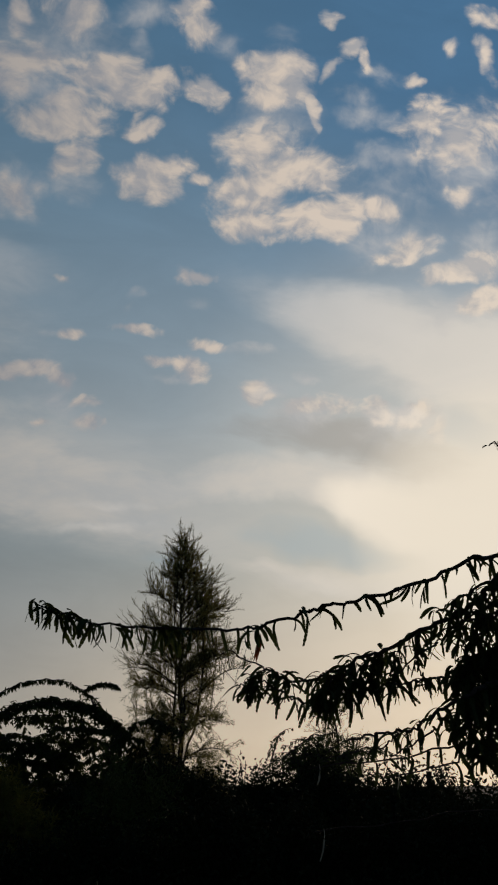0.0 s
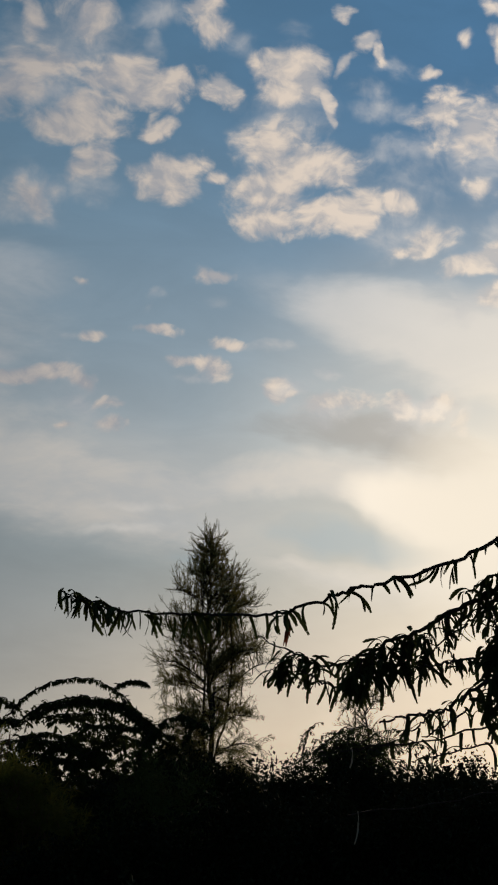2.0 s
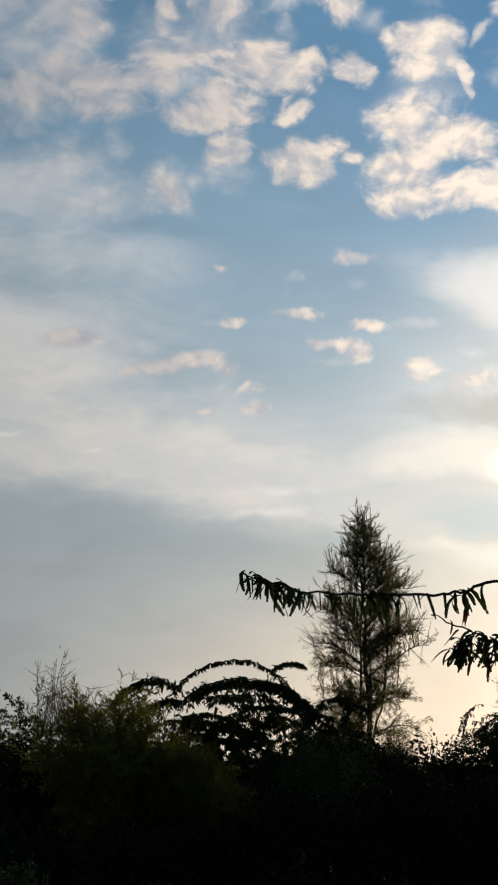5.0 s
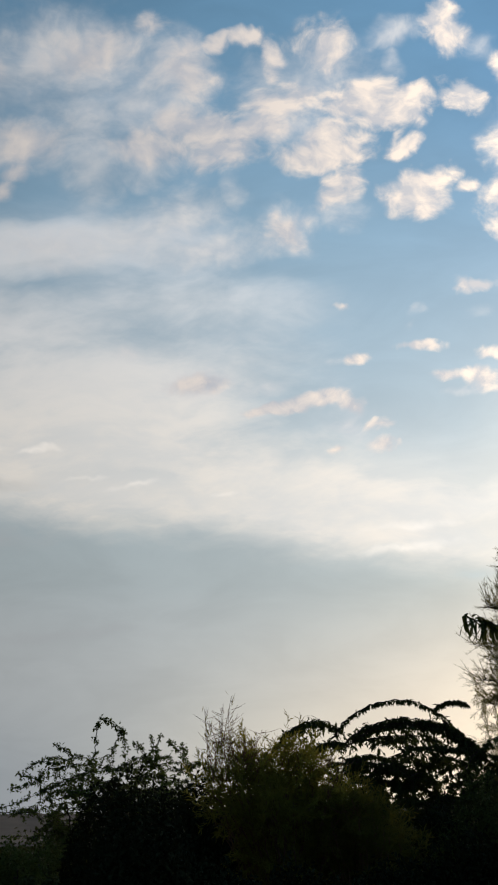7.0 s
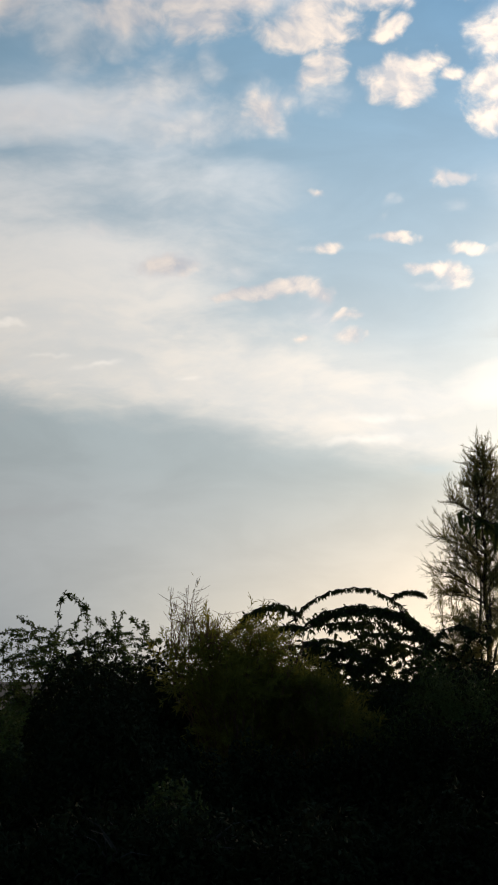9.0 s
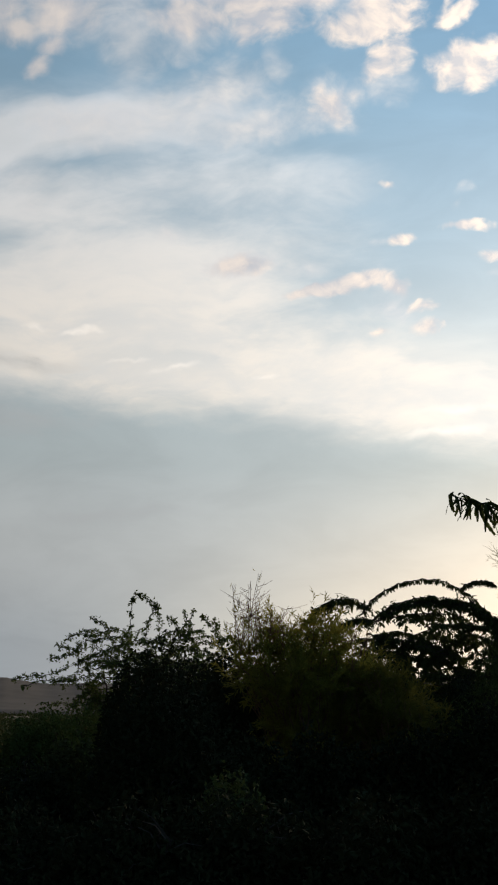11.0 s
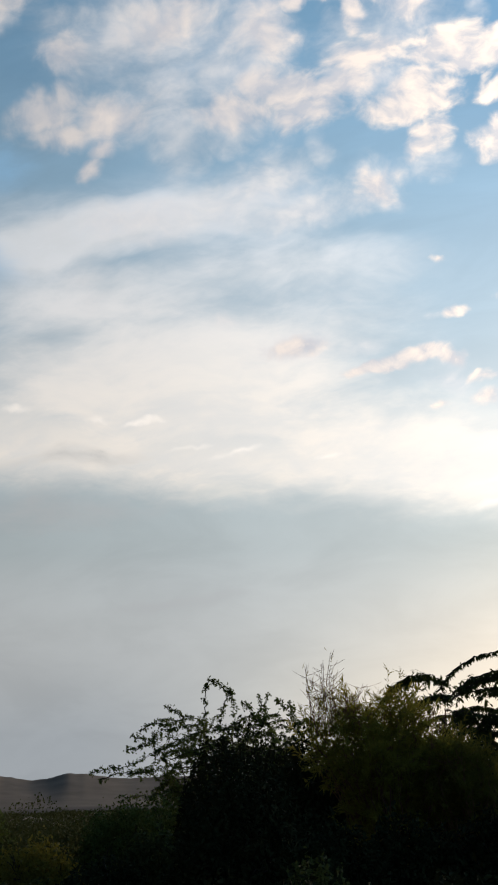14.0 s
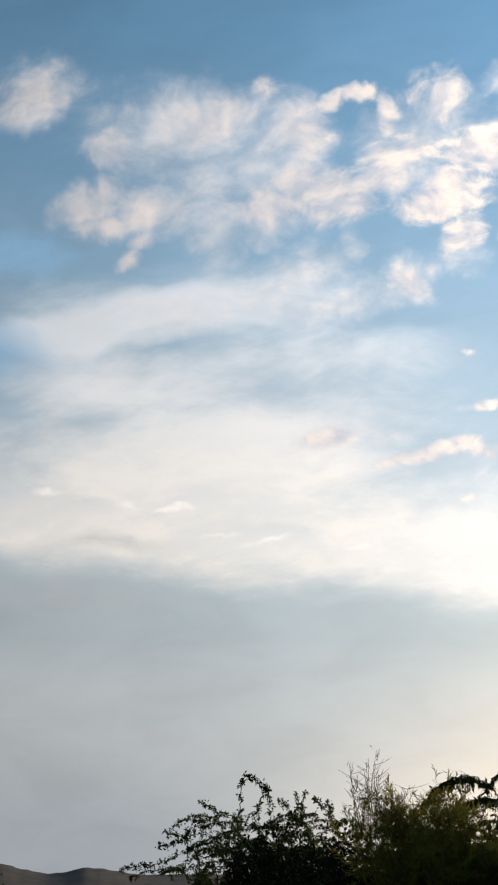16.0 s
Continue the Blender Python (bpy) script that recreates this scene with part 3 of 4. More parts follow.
def shifted(pts, base):
    return np.asarray(pts, float) - np.asarray(base, float)


# ---- ground, hills ----
def ground_height(x, y):
    r = math.hypot(x, y)
    return 0.12 * noise.noise(Vector((x * 0.12, y * 0.12, 3))) * min(1, r / 6) + 0.03 * noise.noise(Vector((x * 0.7, y * 0.7, 1)))


def build_ground():
    h = Heap()
    radii = [0, 1, 2, 3, 4, 5, 6.5, 8, 10, 12, 14.5, 17, 20, 24, 30, 40, 60, 100, 200, 450, 1000, 2200, 4600]
    seg = 72
    verts, faces = [], []
    for r in radii:
        for k in range(seg):
            a = 2 * math.pi * k / seg
            x, y = r * math.sin(a), r * math.cos(a)
            verts.append((x, y, ground_height(x, y) if r < 450 else 0))
    for i in range(len(radii) - 1):
        for k in range(seg):
            q = (k + 1) % seg
            faces.append((i * seg + k, (i + 1) * seg + k, (i + 1) * seg + q, i * seg + q))
    h.add(verts, faces)
    ob = new("ground", h.mesh("ground", SOIL, True))
    tagged(ob, label="dry dusty soil ground under the scrub", category="ground", kind="structure")


def build_hills(name, dist, el_of, label, seed):
    h = Heap()
    az = np.linspace(62, -48, 441)
    rows = 14
    verts, faces = [], []
    for i, a in enumerate(az):
        top = el_of(a)
        for j in range(rows):
            s = j / (rows - 1)
            d = dist * (0.72 + 0.28 * s)
            z = math.tan(radians(top)) * dist * (s ** 1.25)
            z *= 1 + (1 - s) * s * (0.55 * noise.noise(Vector((a * 0.22 + s * 1.5, s * 2, seed))) + 0.16 * noise.noise(Vector((a * 0.8 - s * 2, s * 4, seed))))
            verts.append((-math.sin(radians(a)) * d, math.cos(radians(a)) * d, max(z, 0) + (EYE if j else -4)))
    for i in range(len(az) - 1):
        for j in range(rows - 1):
            faces.append((i * rows + j, (i + 1) * rows + j, (i + 1) * rows + j + 1, i * rows + j + 1))
    h.add(verts, faces)
    ob = new(name, h.mesh(name, ROCK, True))
    tagged(ob, label=label, category="hill", kind="structure")


def ridge(a):
    """Skyline height in degrees: a low ridge with two rounded tops."""
    def rise(at, wide):
        return math.exp(-((a - at) / wide) ** 2)
    return (1.5 + 0.30 * rise(32.9, 0.95) + 0.15 * rise(31.6, 0.9) + 0.48 * rise(37.4, 1.7) + 0.4 * rise(46, 5) + 0.3 * rise(10, 9)
            + 0.05 * noise.noise(Vector((a * 2.2, 5, 7))) + 0.03 * noise.noise(Vector((a * 6, 5, 7))))


# ---- plants ----
def feathery_tree(name, base, height, spread_of, label, seed, stems=3, boughs=90, dens=1.0, first=0.2, lean=0.0, mat=None, needle=0.10, group="", shoots=0):
    """A tamarisk: a few upright stems, rising boughs and fine needle sprays."""
    rng, low_rng = np.random.default_rng(seed), np.random.default_rng(seed + 500)
    t = thing(name, base, label, "tree", group)
    limbs, crown = Heap(), Heap()
    lines = []
    for s in range(stems):
        off = np.array([rng.uniform(-0.25, 0.25), rng.uniform(-0.25, 0.25), 0]) * (s > 0)
        top = height * (0.985 if s == 0 else rng.uniform(0.6, 0.85))
        out = rng.uniform(-0.45, 0.45, 2) * (s > 0)
        line = curve([off, off * 1.2 + [out[0] * 0.2 + lean * 0.3, out[1] * 0.2, top * 0.35],
                      [out[0] * 0.7 + lean * 0.7, out[1] * 0.7, top * 0.7], [out[0] + lean, out[1], top]], 8)
        line = wobble(line, 0.02, rng)
        trunk = Heap()
        tube(trunk, line, 0.075 if s == 0 else 0.045, 0.006, 7, 0.8)
        part("trunk" if s == 0 else "stem", trunk, BARK, t, "slim dark brown stem")
        lines.append(line)
    at, dr, low_at, low_dr = [], [], [], []
    for b in range(boughs):
        line = lines[0] if rng.random() < 0.55 else lines[rng.integers(stems)]
        f = first + (0.97 - first) * rng.random() ** 1.15
        k = min(int(f * (len(line) - 1)), len(line) - 2)
        p = line[k] + (line[k + 1] - line[k]) * (f * (len(line) - 1) - k)
        z = p[2] / height
        ang = rng.uniform(0, 2 * math.pi)
        reach = max(spread_of(z) * rng.uniform(0.5, 1.15), 0.06)
        rise = max(2.1 * (z - 0.38), -0.05)
        end = p + np.array([math.cos(ang) * reach - p[0] * 0.6, math.sin(ang) * reach - p[1] * 0.6, reach * rise])
        end[2] = min(end[2], height * (0.97 - 0.25 * reach))
        bough = curve([p, p * 0.45 + end * 0.55 + [0, 0, 0.12 * reach], end], 5)
        tube(limbs, bough, 0.012, 0.003, 4)
        twigs = max(3, int(26 * reach * dens))
        for w in range(twigs):
            g = rng.uniform(0.25, 1.0)
            q = bough[min(int(g * (len(bough) - 1)), len(bough) - 1)]
            d = unit(unit(end - p) * 0.6 + rng.normal(0, 0.55, 3) + [0, 0, 0.35 if z > 0.45 else 0.05])
            ln = rng.uniform(0.18, 0.42) * (1 if z < 0.8 else 0.75)
            tw = np.array([q, q + d * ln * 0.5 + [0, 0, 0.02], q + d * ln + [0, 0, -0.03 if z < 0.5 else 0.03]])
            tube(limbs, tw, 0.004, 0.0015, 3)
            n = int(20 * dens)
            s = rng.random(n)[:, None]
            at.append(tw[0] + (tw[2] - tw[0]) * s)
            dr.append(d * 0.9 + rng.normal(0, 0.33, (n, 3)) + [0, 0, 0.3 if z > 0.5 else -0.2])
            if q[2] / height < 0.6:
                n = low_rng.integers(7, 24)
                low_at.append(tw[0] + (tw[2] - tw[0]) * low_rng.uniform(0.3, 1.0, (n, 1)) + low_rng.normal(0, 0.02, (n, 3)))
                low_dr.append(d * 0.5 + low_rng.normal(0, 0.4, (n, 3)) + [0, 0, -0.6])
    # upright shoots that stand out of the outline
    for k in range(shoots):
        z = rng.uniform(0.5, 0.97)
        ang = rng.uniform(0, 2 * math.pi)
        reach = spread_of(z) * rng.uniform(0.4, 0.85)
        q = np.array([math.cos(ang) * reach + lines[0][-1][0] * z, math.sin(ang) * reach, height * z - 0.15])
        e = q + np.array([math.cos(ang) * 0.05, math.sin(ang) * 0.05, rng.uniform(0.28, 0.52)])
        tube(limbs, np.array([q, (q + e) / 2 + rng.normal(0, 0.015, 3), e]), 0.006, 0.002, 3)
        n = 46
        s = rng.random(n)[:, None]
        at.append(q + (e - q) * s)
        dr.append(rng.normal(0, 0.32, (n, 3)) + [0, 0, 1.0])
    leaves(crown, np.concatenate(at), np.concatenate(dr), needle, 0.005, rng)
    if low_at:
        leaves(crown, np.concatenate(low_at), np.concatenate(low_dr), needle * 0.8, 0.010, low_rng)
    part("twig_work", limbs, TWIG, t, kind="stuff")
    part("crown", crown, mat or FEATHER, t, "fine feathery green needles", kind="stuff")
    return t


def leafy_branch(limb_heap, leaf_heap, line, r0, rng, step=0.05, leaf=0.075, width=0.018, droop=1.0, twig=0.0):
    """A branch with small leaves hanging from it on both sides."""
    tube(limb_heap, line, r0, 0.003, 4)
    seg = np.linalg.norm(np.diff(line, axis=0), axis=1)
    dist = np.concatenate([[0], np.cumsum(seg)])
    n = max(2, int(dist[-1] / step))
    s = np.sort(rng.uniform(0.08, 1, n)) * dist[-1]
    p = np.stack([np.interp(s, dist, line[:, i]) for i in range(3)], 1)
    d = rng.normal(0, 0.7, (n, 3)) + [0, 0, -1.25 * droop]
    leaves(leaf_heap, p, d, leaf, width, rng)
    if twig:
        for k in range(int(dist[-1] / twig)):
            i = rng.integers(n)
            e = p[i] + unit(rng.normal(0, 1, 3) * [1, 1, 0.5] + [0, 0, -0.6]) * rng.uniform(0.1, 0.28)
            tube(limb_heap, np.array([p[i], (p[i] + e) / 2 + [0, 0, 0.03], e]), 0.004, 0.0015, 3)
            m = int(10)
            q = p[i] + (e - p[i]) * rng.random((m, 1))
            leaves(leaf_heap, q, rng.normal(0, 0.7, (m, 3)) + [0, 0, -1.1 * droop], leaf, width, rng)


def shrub(name, base, rx, ry, height, label, seed, stems=7, fill=5000, leaf=0.06, mat=None, group="", flat=0.7, low=0.0, feather=False):
    """A dense shrub: stems from one base, twigs, and leaves through the whole volume."""
    rng = np.random.default_rng(seed)
    t = thing(name, base, label, "shrub", group)
    lf = Heap()
    ends = []
    for s in range(stems):
        a, r = rng.uniform(0, 2 * math.pi), math.sqrt(rng.random())
        top = np.array([math.cos(a) * r * rx * 0.8, math.sin(a) * r * ry * 0.8, height * (1 - 0.5 * r ** 2) * rng.uniform(0.55, 0.8)])
        line = wobble(curve([(0.1 * math.cos(a), 0.1 * math.sin(a), 0), top * [0.35, 0.35, 0.55], top * [0.8, 0.8, 0.92], top], 5), 0.03, rng)
        limb = Heap()
        tube(limb, line, 0.03, 0.004, 4)
        ends.append(line)
        for k in range(5):
            i = rng.integers(5, len(line))
            e = line[i] + unit(rng.normal(0, 1, 3) + [0, 0, 0.3]) * rng.uniform(0.15, 0.35)
            e[2] = max(e[2], 0.1)
            tube(limb, np.array([line[i], (line[i] + e) / 2 + [0, 0, 0.04], e]), 0.008, 0.002, 3)
        part("stem", limb, TWIG, t)
    n = fill
    a, r = rng.uniform(0, 2 * math.pi, n), np.sqrt(rng.random(n))
    lump = np.array([0.86 + 0.22 * noise.noise(Vector((math.cos(q) * 2.2 + seed, math.sin(q) * 2.2, w * 2.5))) for q, w in zip(a, r)])
    z = rng.random(n) ** flat * height * (1 - 0.5 * r ** 2.2) * lump
    pos = np.stack([np.cos(a) * r * rx * lump, np.sin(a) * r * ry * lump, np.maximum(z, 0.03)], 1)
    d = rng.normal(0, 0.8, (n, 3)) + [0, 0, -0.3]
    if feather:
        needles(lf, pos, rng.normal(0, 0.6, (n, 3)) + [0, 0, 0.5], leaf * 2, 0.005, rng)
    else:
        leaves(lf, pos, d, leaf, leaf * 0.5, rng)
    part("foliage", lf, mat or SHADE_SCRUB, t, kind="stuff")
    return t


# ---- the place ----
build_ground()
build_hills("hill", 1500, ridge, "bare grey brown rocky hills on the horizon", 1.0)


# near mesquite tree, whose branches hang into the view
def leaf_mesh(k):
    """One drooping compound leaf: an arched stalk with close rows of blunt leaflets."""
    rng = np.random.default_rng(900 + k)
    h = Heap()
    ln = rng.uniform(0.066, 0.098)
    reach = rng.uniform(0.15, 0.72)
    s = np.linspace(0, 1, 11)
    x = ln * reach * 0.72 * (1 - (1 - s) ** 2)
    z = ln * ((0.16 + 0.35 * reach) * s - (1.0 + 0.02 * reach) * s ** 1.45)
    y = ln * rng.normal(0, 0.10) * s ** 2
    line = np.stack([x, y, z], 1)
    tube(h, line, 0.0014, 0.0008, 3)
    tang = unit(np.gradient(line, axis=0))
    wide = rng.uniform(0.0048, 0.0066)
    for i in range(1, 11):
        w = wide * (0.8, 1.0, 1.0, 1.0, 1.0, 1.0, 1.0, 1.0, 0.92, 0.62)[i - 1] * rng.uniform(0.93, 1.07)
        for sg in (-1, 1):
            side = unit(np.cross(tang[i], [0.25, 0.35, 1.0])) * sg
            drop = np.array([0, 0, -0.0015])
            root = line[i] - tang[i] * 0.003
            v = [root, root + side * w * 0.95 + drop * 0.5, root + side * w + tang[i] * 0.007 + drop,
                 root + side * w * 0.6 + tang[i] * 0.011 + drop, root + tang[i] * 0.010]
            h.add(v, [(0, 1, 2), (0, 2, 3), (0, 3, 4)])
    return h.mesh("leaf", MESQUITE)


LEAF_MESHES = [leaf_mesh(k) for k in range(14)]
LEAF_DATA = []
for me in LEAF_MESHES:
    v = np.array([q.co[:] for q in me.vertices])
    LEAF_DATA.append((v, [tuple(p.vertices) for p in me.polygons]))


def near_branch(tree, base, points, r0, rng, pitch=0.026, each=1.5, single=False, rest=None, size=1.0, start=0.05, r1=0.002, tip=0):
    line = wobble(curve(points, 6), 0.0035, rng)
    h = Heap()
    tube(h, shifted(line, base), r0, r1, 6)
    br = part("branch", h, BARK, tree)
    dist = np.concatenate([[0], np.cumsum(np.linalg.norm(np.diff(line, axis=0), axis=1))])
    s = start * dist[-1]
    while s < dist[-1] + tip * pitch:
        p = np.array([np.interp(s, dist, line[:, i]) for i in range(3)])
        turn = (180 if rng.random() < 0.65 else 0) if s < dist[-1] else 180
        for j in range(1 + rng.poisson(each - 1)):
            k = int(rng.integers(len(LEAF_MESHES)))
            sc = size * rng.uniform(0.62, 1.18)
            turn += 180 if rng.random() < 0.4 and s < dist[-1] else 0
            m = pose(*shifted(p + rng.normal(0, 0.005, 3), base), rng.normal(0, 20), rng.normal(-8, 26), turn + rng.normal(0, 45)) @ Matrix.Diagonal((sc, sc, sc, 1))
            if single:
                o = new("leaf", LEAF_MESHES[k])
                o.parent = br
                o.matrix_local = m
            else:
                v, f = LEAF_DATA[k]
                a = np.array(m)
                rest.add(v @ a[:3, :3].T + a[:3, 3], f[0:0])
                rest.f.extend([tuple(q + rest.n - len(v) for q in face) for face in f])
        s += pitch * rng.uniform(0.35, 1.8)
    return line


def near_mesquite():
    rng = np.random.default_rng(5)
    base = np.array((1.55, 3.35, 0.0))
    t = thing("mesquite_tree", base, "dark mesquite tree with long drooping leafy branches", "tree")
    h = Heap()
    fork, fork_b, fork_c = np.array((1.40, 3.22, 2.72)), np.array((1.41, 3.24, 2.56)), np.array((1.43, 3.26, 2.2))
    tube(h, shifted(wobble(curve([base, (1.5, 3.36, 0.6), (1.48, 3.3, 1.2), fork_c, fork, (1.3, 3.2, 3.2)], 6), 0.008, rng), base), 0.09, 0.02, 10)
    part("trunk", h, BARK, t, "rough dark brown trunk")
    rest = Heap()
    kw = dict(rng=rng, rest=rest)
    # the long branch that reaches across, and its tip
    near_branch(t, base, [fork, (0.915, 2.966, 2.477), (0.719, 2.982, 2.415), (0.629, 2.955, 2.394), (0.503, 2.941, 2.333), (0.325, 2.927, 2.274), (0.236, 2.937, 2.267)], 0.0078, pitch=0.034, each=2.4, single=True, start=0.38, r1=0.0045, size=0.9, **kw)
    near_branch(t, base, [(0.236, 2.937, 2.267), (0.160, 3.045, 2.261), (0.071, 3.103, 2.240), (-0.019, 3.156, 2.227), (-0.182, 3.071, 2.218)], 0.005, pitch=0.034, each=2.0, single=True, r1=0.0042, **kw)
    near_branch(t, base, [(-0.182, 3.071, 2.218), (-0.327, 3.039, 2.219), (-0.478, 3.067, 2.237), (-0.547, 3.071, 2.266), (-0.636, 3.078, 2.299)], 0.0042, pitch=0.015, each=3.0, single=True, size=1.05, **kw)
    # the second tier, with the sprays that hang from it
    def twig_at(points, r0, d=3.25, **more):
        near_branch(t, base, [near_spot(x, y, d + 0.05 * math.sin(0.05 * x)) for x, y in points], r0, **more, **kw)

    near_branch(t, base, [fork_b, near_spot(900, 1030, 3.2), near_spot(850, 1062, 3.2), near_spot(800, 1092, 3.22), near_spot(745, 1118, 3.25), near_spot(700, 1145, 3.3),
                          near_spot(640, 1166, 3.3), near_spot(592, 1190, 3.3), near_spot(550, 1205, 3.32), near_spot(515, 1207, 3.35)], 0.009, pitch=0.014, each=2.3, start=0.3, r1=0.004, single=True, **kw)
    twig_at([(515, 1207), (475, 1188), (430, 1166), (398, 1150)], 0.0035, 3.33, pitch=0.09, each=1.0, single=True)
    twig_at([(592, 1196), (577, 1232), (560, 1248), (520, 1240), (490, 1222), (465, 1206), (440, 1206), (424, 1216)], 0.0035, pitch=0.019, each=2.0, single=True)
    twig_at([(515, 1209), (490, 1195), (468, 1190), (450, 1202), (440, 1226)], 0.003, pitch=0.011, each=2.3, size=0.9)
    for hang in ([(650, 1166), (640, 1200), (632, 1240)], [(682, 1152), (673, 1195), (668, 1238)], [(585, 1195), (575, 1222), (570, 1250)],
                 [(612, 1184), (606, 1212), (600, 1245)], [(628, 1172), (619, 1205), (613, 1240)], [(664, 1160), (655, 1195), (650, 1225)], [(705, 1145), (698, 1180), (694, 1205)]):
        twig_at(hang, 0.0035, 3.28, pitch=0.011, each=2.3)
    # inner shoots
    twig_at([(835, 1188), (790, 1200), (740, 1205), (705, 1212), (680, 1204)], 0.005, 3.22, pitch=0.019, each=2.0)
    twig_at([(745, 1120), (735, 1150), (742, 1186), (762, 1216)], 0.004, 3.24, pitch=0.022, each=1.7, size=0.85)
    twig_at([(775, 1138), (722, 1174), (690, 1212)], 0.0035, 3.26, pitch=0.026, each=1.6, size=0.85)
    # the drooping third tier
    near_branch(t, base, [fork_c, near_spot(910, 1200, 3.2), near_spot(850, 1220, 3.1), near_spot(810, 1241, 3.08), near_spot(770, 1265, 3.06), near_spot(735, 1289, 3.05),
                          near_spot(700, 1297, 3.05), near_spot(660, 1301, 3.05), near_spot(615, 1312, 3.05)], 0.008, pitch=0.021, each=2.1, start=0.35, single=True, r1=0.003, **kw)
    twig_at([(705, 1299), (682, 1320), (650, 1336)], 0.003, 3.05, pitch=0.022, each=1.6, size=0.8)
    twig_at([(770, 1290), (725, 1324), (690, 1338)], 0.003, 3.05, pitch=0.024, each=1.5, size=0.75)
    # upper right: short side shoots
    twig_at([(895, 1008), (850, 1040), (800, 1068), (772, 1086)], 0.005, 3.15, pitch=0.015, each=2.0)
    twig_at([(895, 1085), (835, 1098), (800, 1110), (770, 1140)], 0.005, 3.18, pitch=0.015, each=2.0)
    for k in range(22):
        y = rng.uniform(1090, 1330)
        x1 = rng.uniform(808, 890)
        x2 = x1 + rng.uniform(-22, 30)
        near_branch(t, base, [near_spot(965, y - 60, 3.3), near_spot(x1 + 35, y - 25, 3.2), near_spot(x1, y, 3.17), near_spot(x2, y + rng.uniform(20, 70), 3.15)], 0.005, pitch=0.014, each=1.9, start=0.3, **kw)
    # low boughs in the dark, with a few pale pods
    low = np.array((1.5, 3.33, 1.55))
    for y, x2, bare in ((1352, 545, 0.4), (1366, 690, 0.4), (1465, 555, 2.0)):
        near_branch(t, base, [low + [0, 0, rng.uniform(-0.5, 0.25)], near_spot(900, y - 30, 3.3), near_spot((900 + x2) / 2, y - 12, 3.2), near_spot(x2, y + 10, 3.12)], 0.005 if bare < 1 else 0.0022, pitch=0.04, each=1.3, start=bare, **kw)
    for x, y, ln in ((574, 1488, 0.055), (566, 1374, 0.025), (706, 1385, 0.02)):
        h = Heap()
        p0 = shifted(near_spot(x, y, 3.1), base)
        lean = rng.normal(-0.12, 0.12)
        tube(h, curve([p0, p0 + [lean * ln * 0.4, 0, -ln * 0.5], p0 + [lean * ln * 1.4, 0, -ln]], 4), 0.0028, 0.0016, 5)
        tube(h, np.array([p0 + [0, 0, 0.03], p0 + [0.002, 0, 0.015], p0]), 0.001, 0.001, 3)
        part("seed_pod", h, DRY, t, "pale dry seed pod")
    # a high shoot that just enters the view
    near_branch(t, base, [(1.3, 3.2, 3.0), (0.803, 2.905, 2.777), (0.756, 2.928, 2.746), (0.710, 2.943, 2.737)], 0.006, pitch=0.014, each=2.0, start=0.82, single=True, size=0.4, **kw)
    part("leaf_mass", rest, MESQUITE, t, "drooping dark compound leaves", kind="stuff")
    # one withered leaf
    h = Heap()
    p = shifted([(0.035, 3.157, 2.219)], base)
    leaves(h, np.repeat(p, 3, 0), np.array([(-0.1, 0.1, -1.0), (-0.25, 0, -1.0), (-0.15, -0.1, -0.9)]), 0.075, 0.017, rng)
    part("withered_leaf", h, DUST, t, "withered rust-red leaf")


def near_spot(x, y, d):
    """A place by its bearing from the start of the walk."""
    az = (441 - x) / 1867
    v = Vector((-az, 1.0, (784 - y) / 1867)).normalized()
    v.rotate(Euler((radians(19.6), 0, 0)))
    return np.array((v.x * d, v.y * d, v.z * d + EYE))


near_mesquite()


# tall feathery tree and its small neighbour
def crown_outline(z):
    return float(np.interp(z, (0.3, 0.47, 0.55, 0.62, 0.69, 0.76, 0.83, 0.90, 0.98), (0.75, 1.0, 0.96, 0.88, 0.80, 0.68, 0.52, 0.30, 0.03)))


tall = spot(3.6, 0, 17.4) * [1, 1, 0]
feathery_tree("tamarisk_tree", tall, 6.36, crown_outline, "tall slim feathery tamarisk tree above the scrub", 11, stems=4, boughs=160, dens=1.2, first=0.3, shoots=60)
small = spot(-4.6, 0, 20) * [1, 1, 0]
feathery_tree("tamarisk_tree", small, 4.0, lambda z: 0.4, "small feathery tamarisk behind drooping branches", 12, stems=2, boughs=50, dens=1.15, first=0.35, shoots=14)


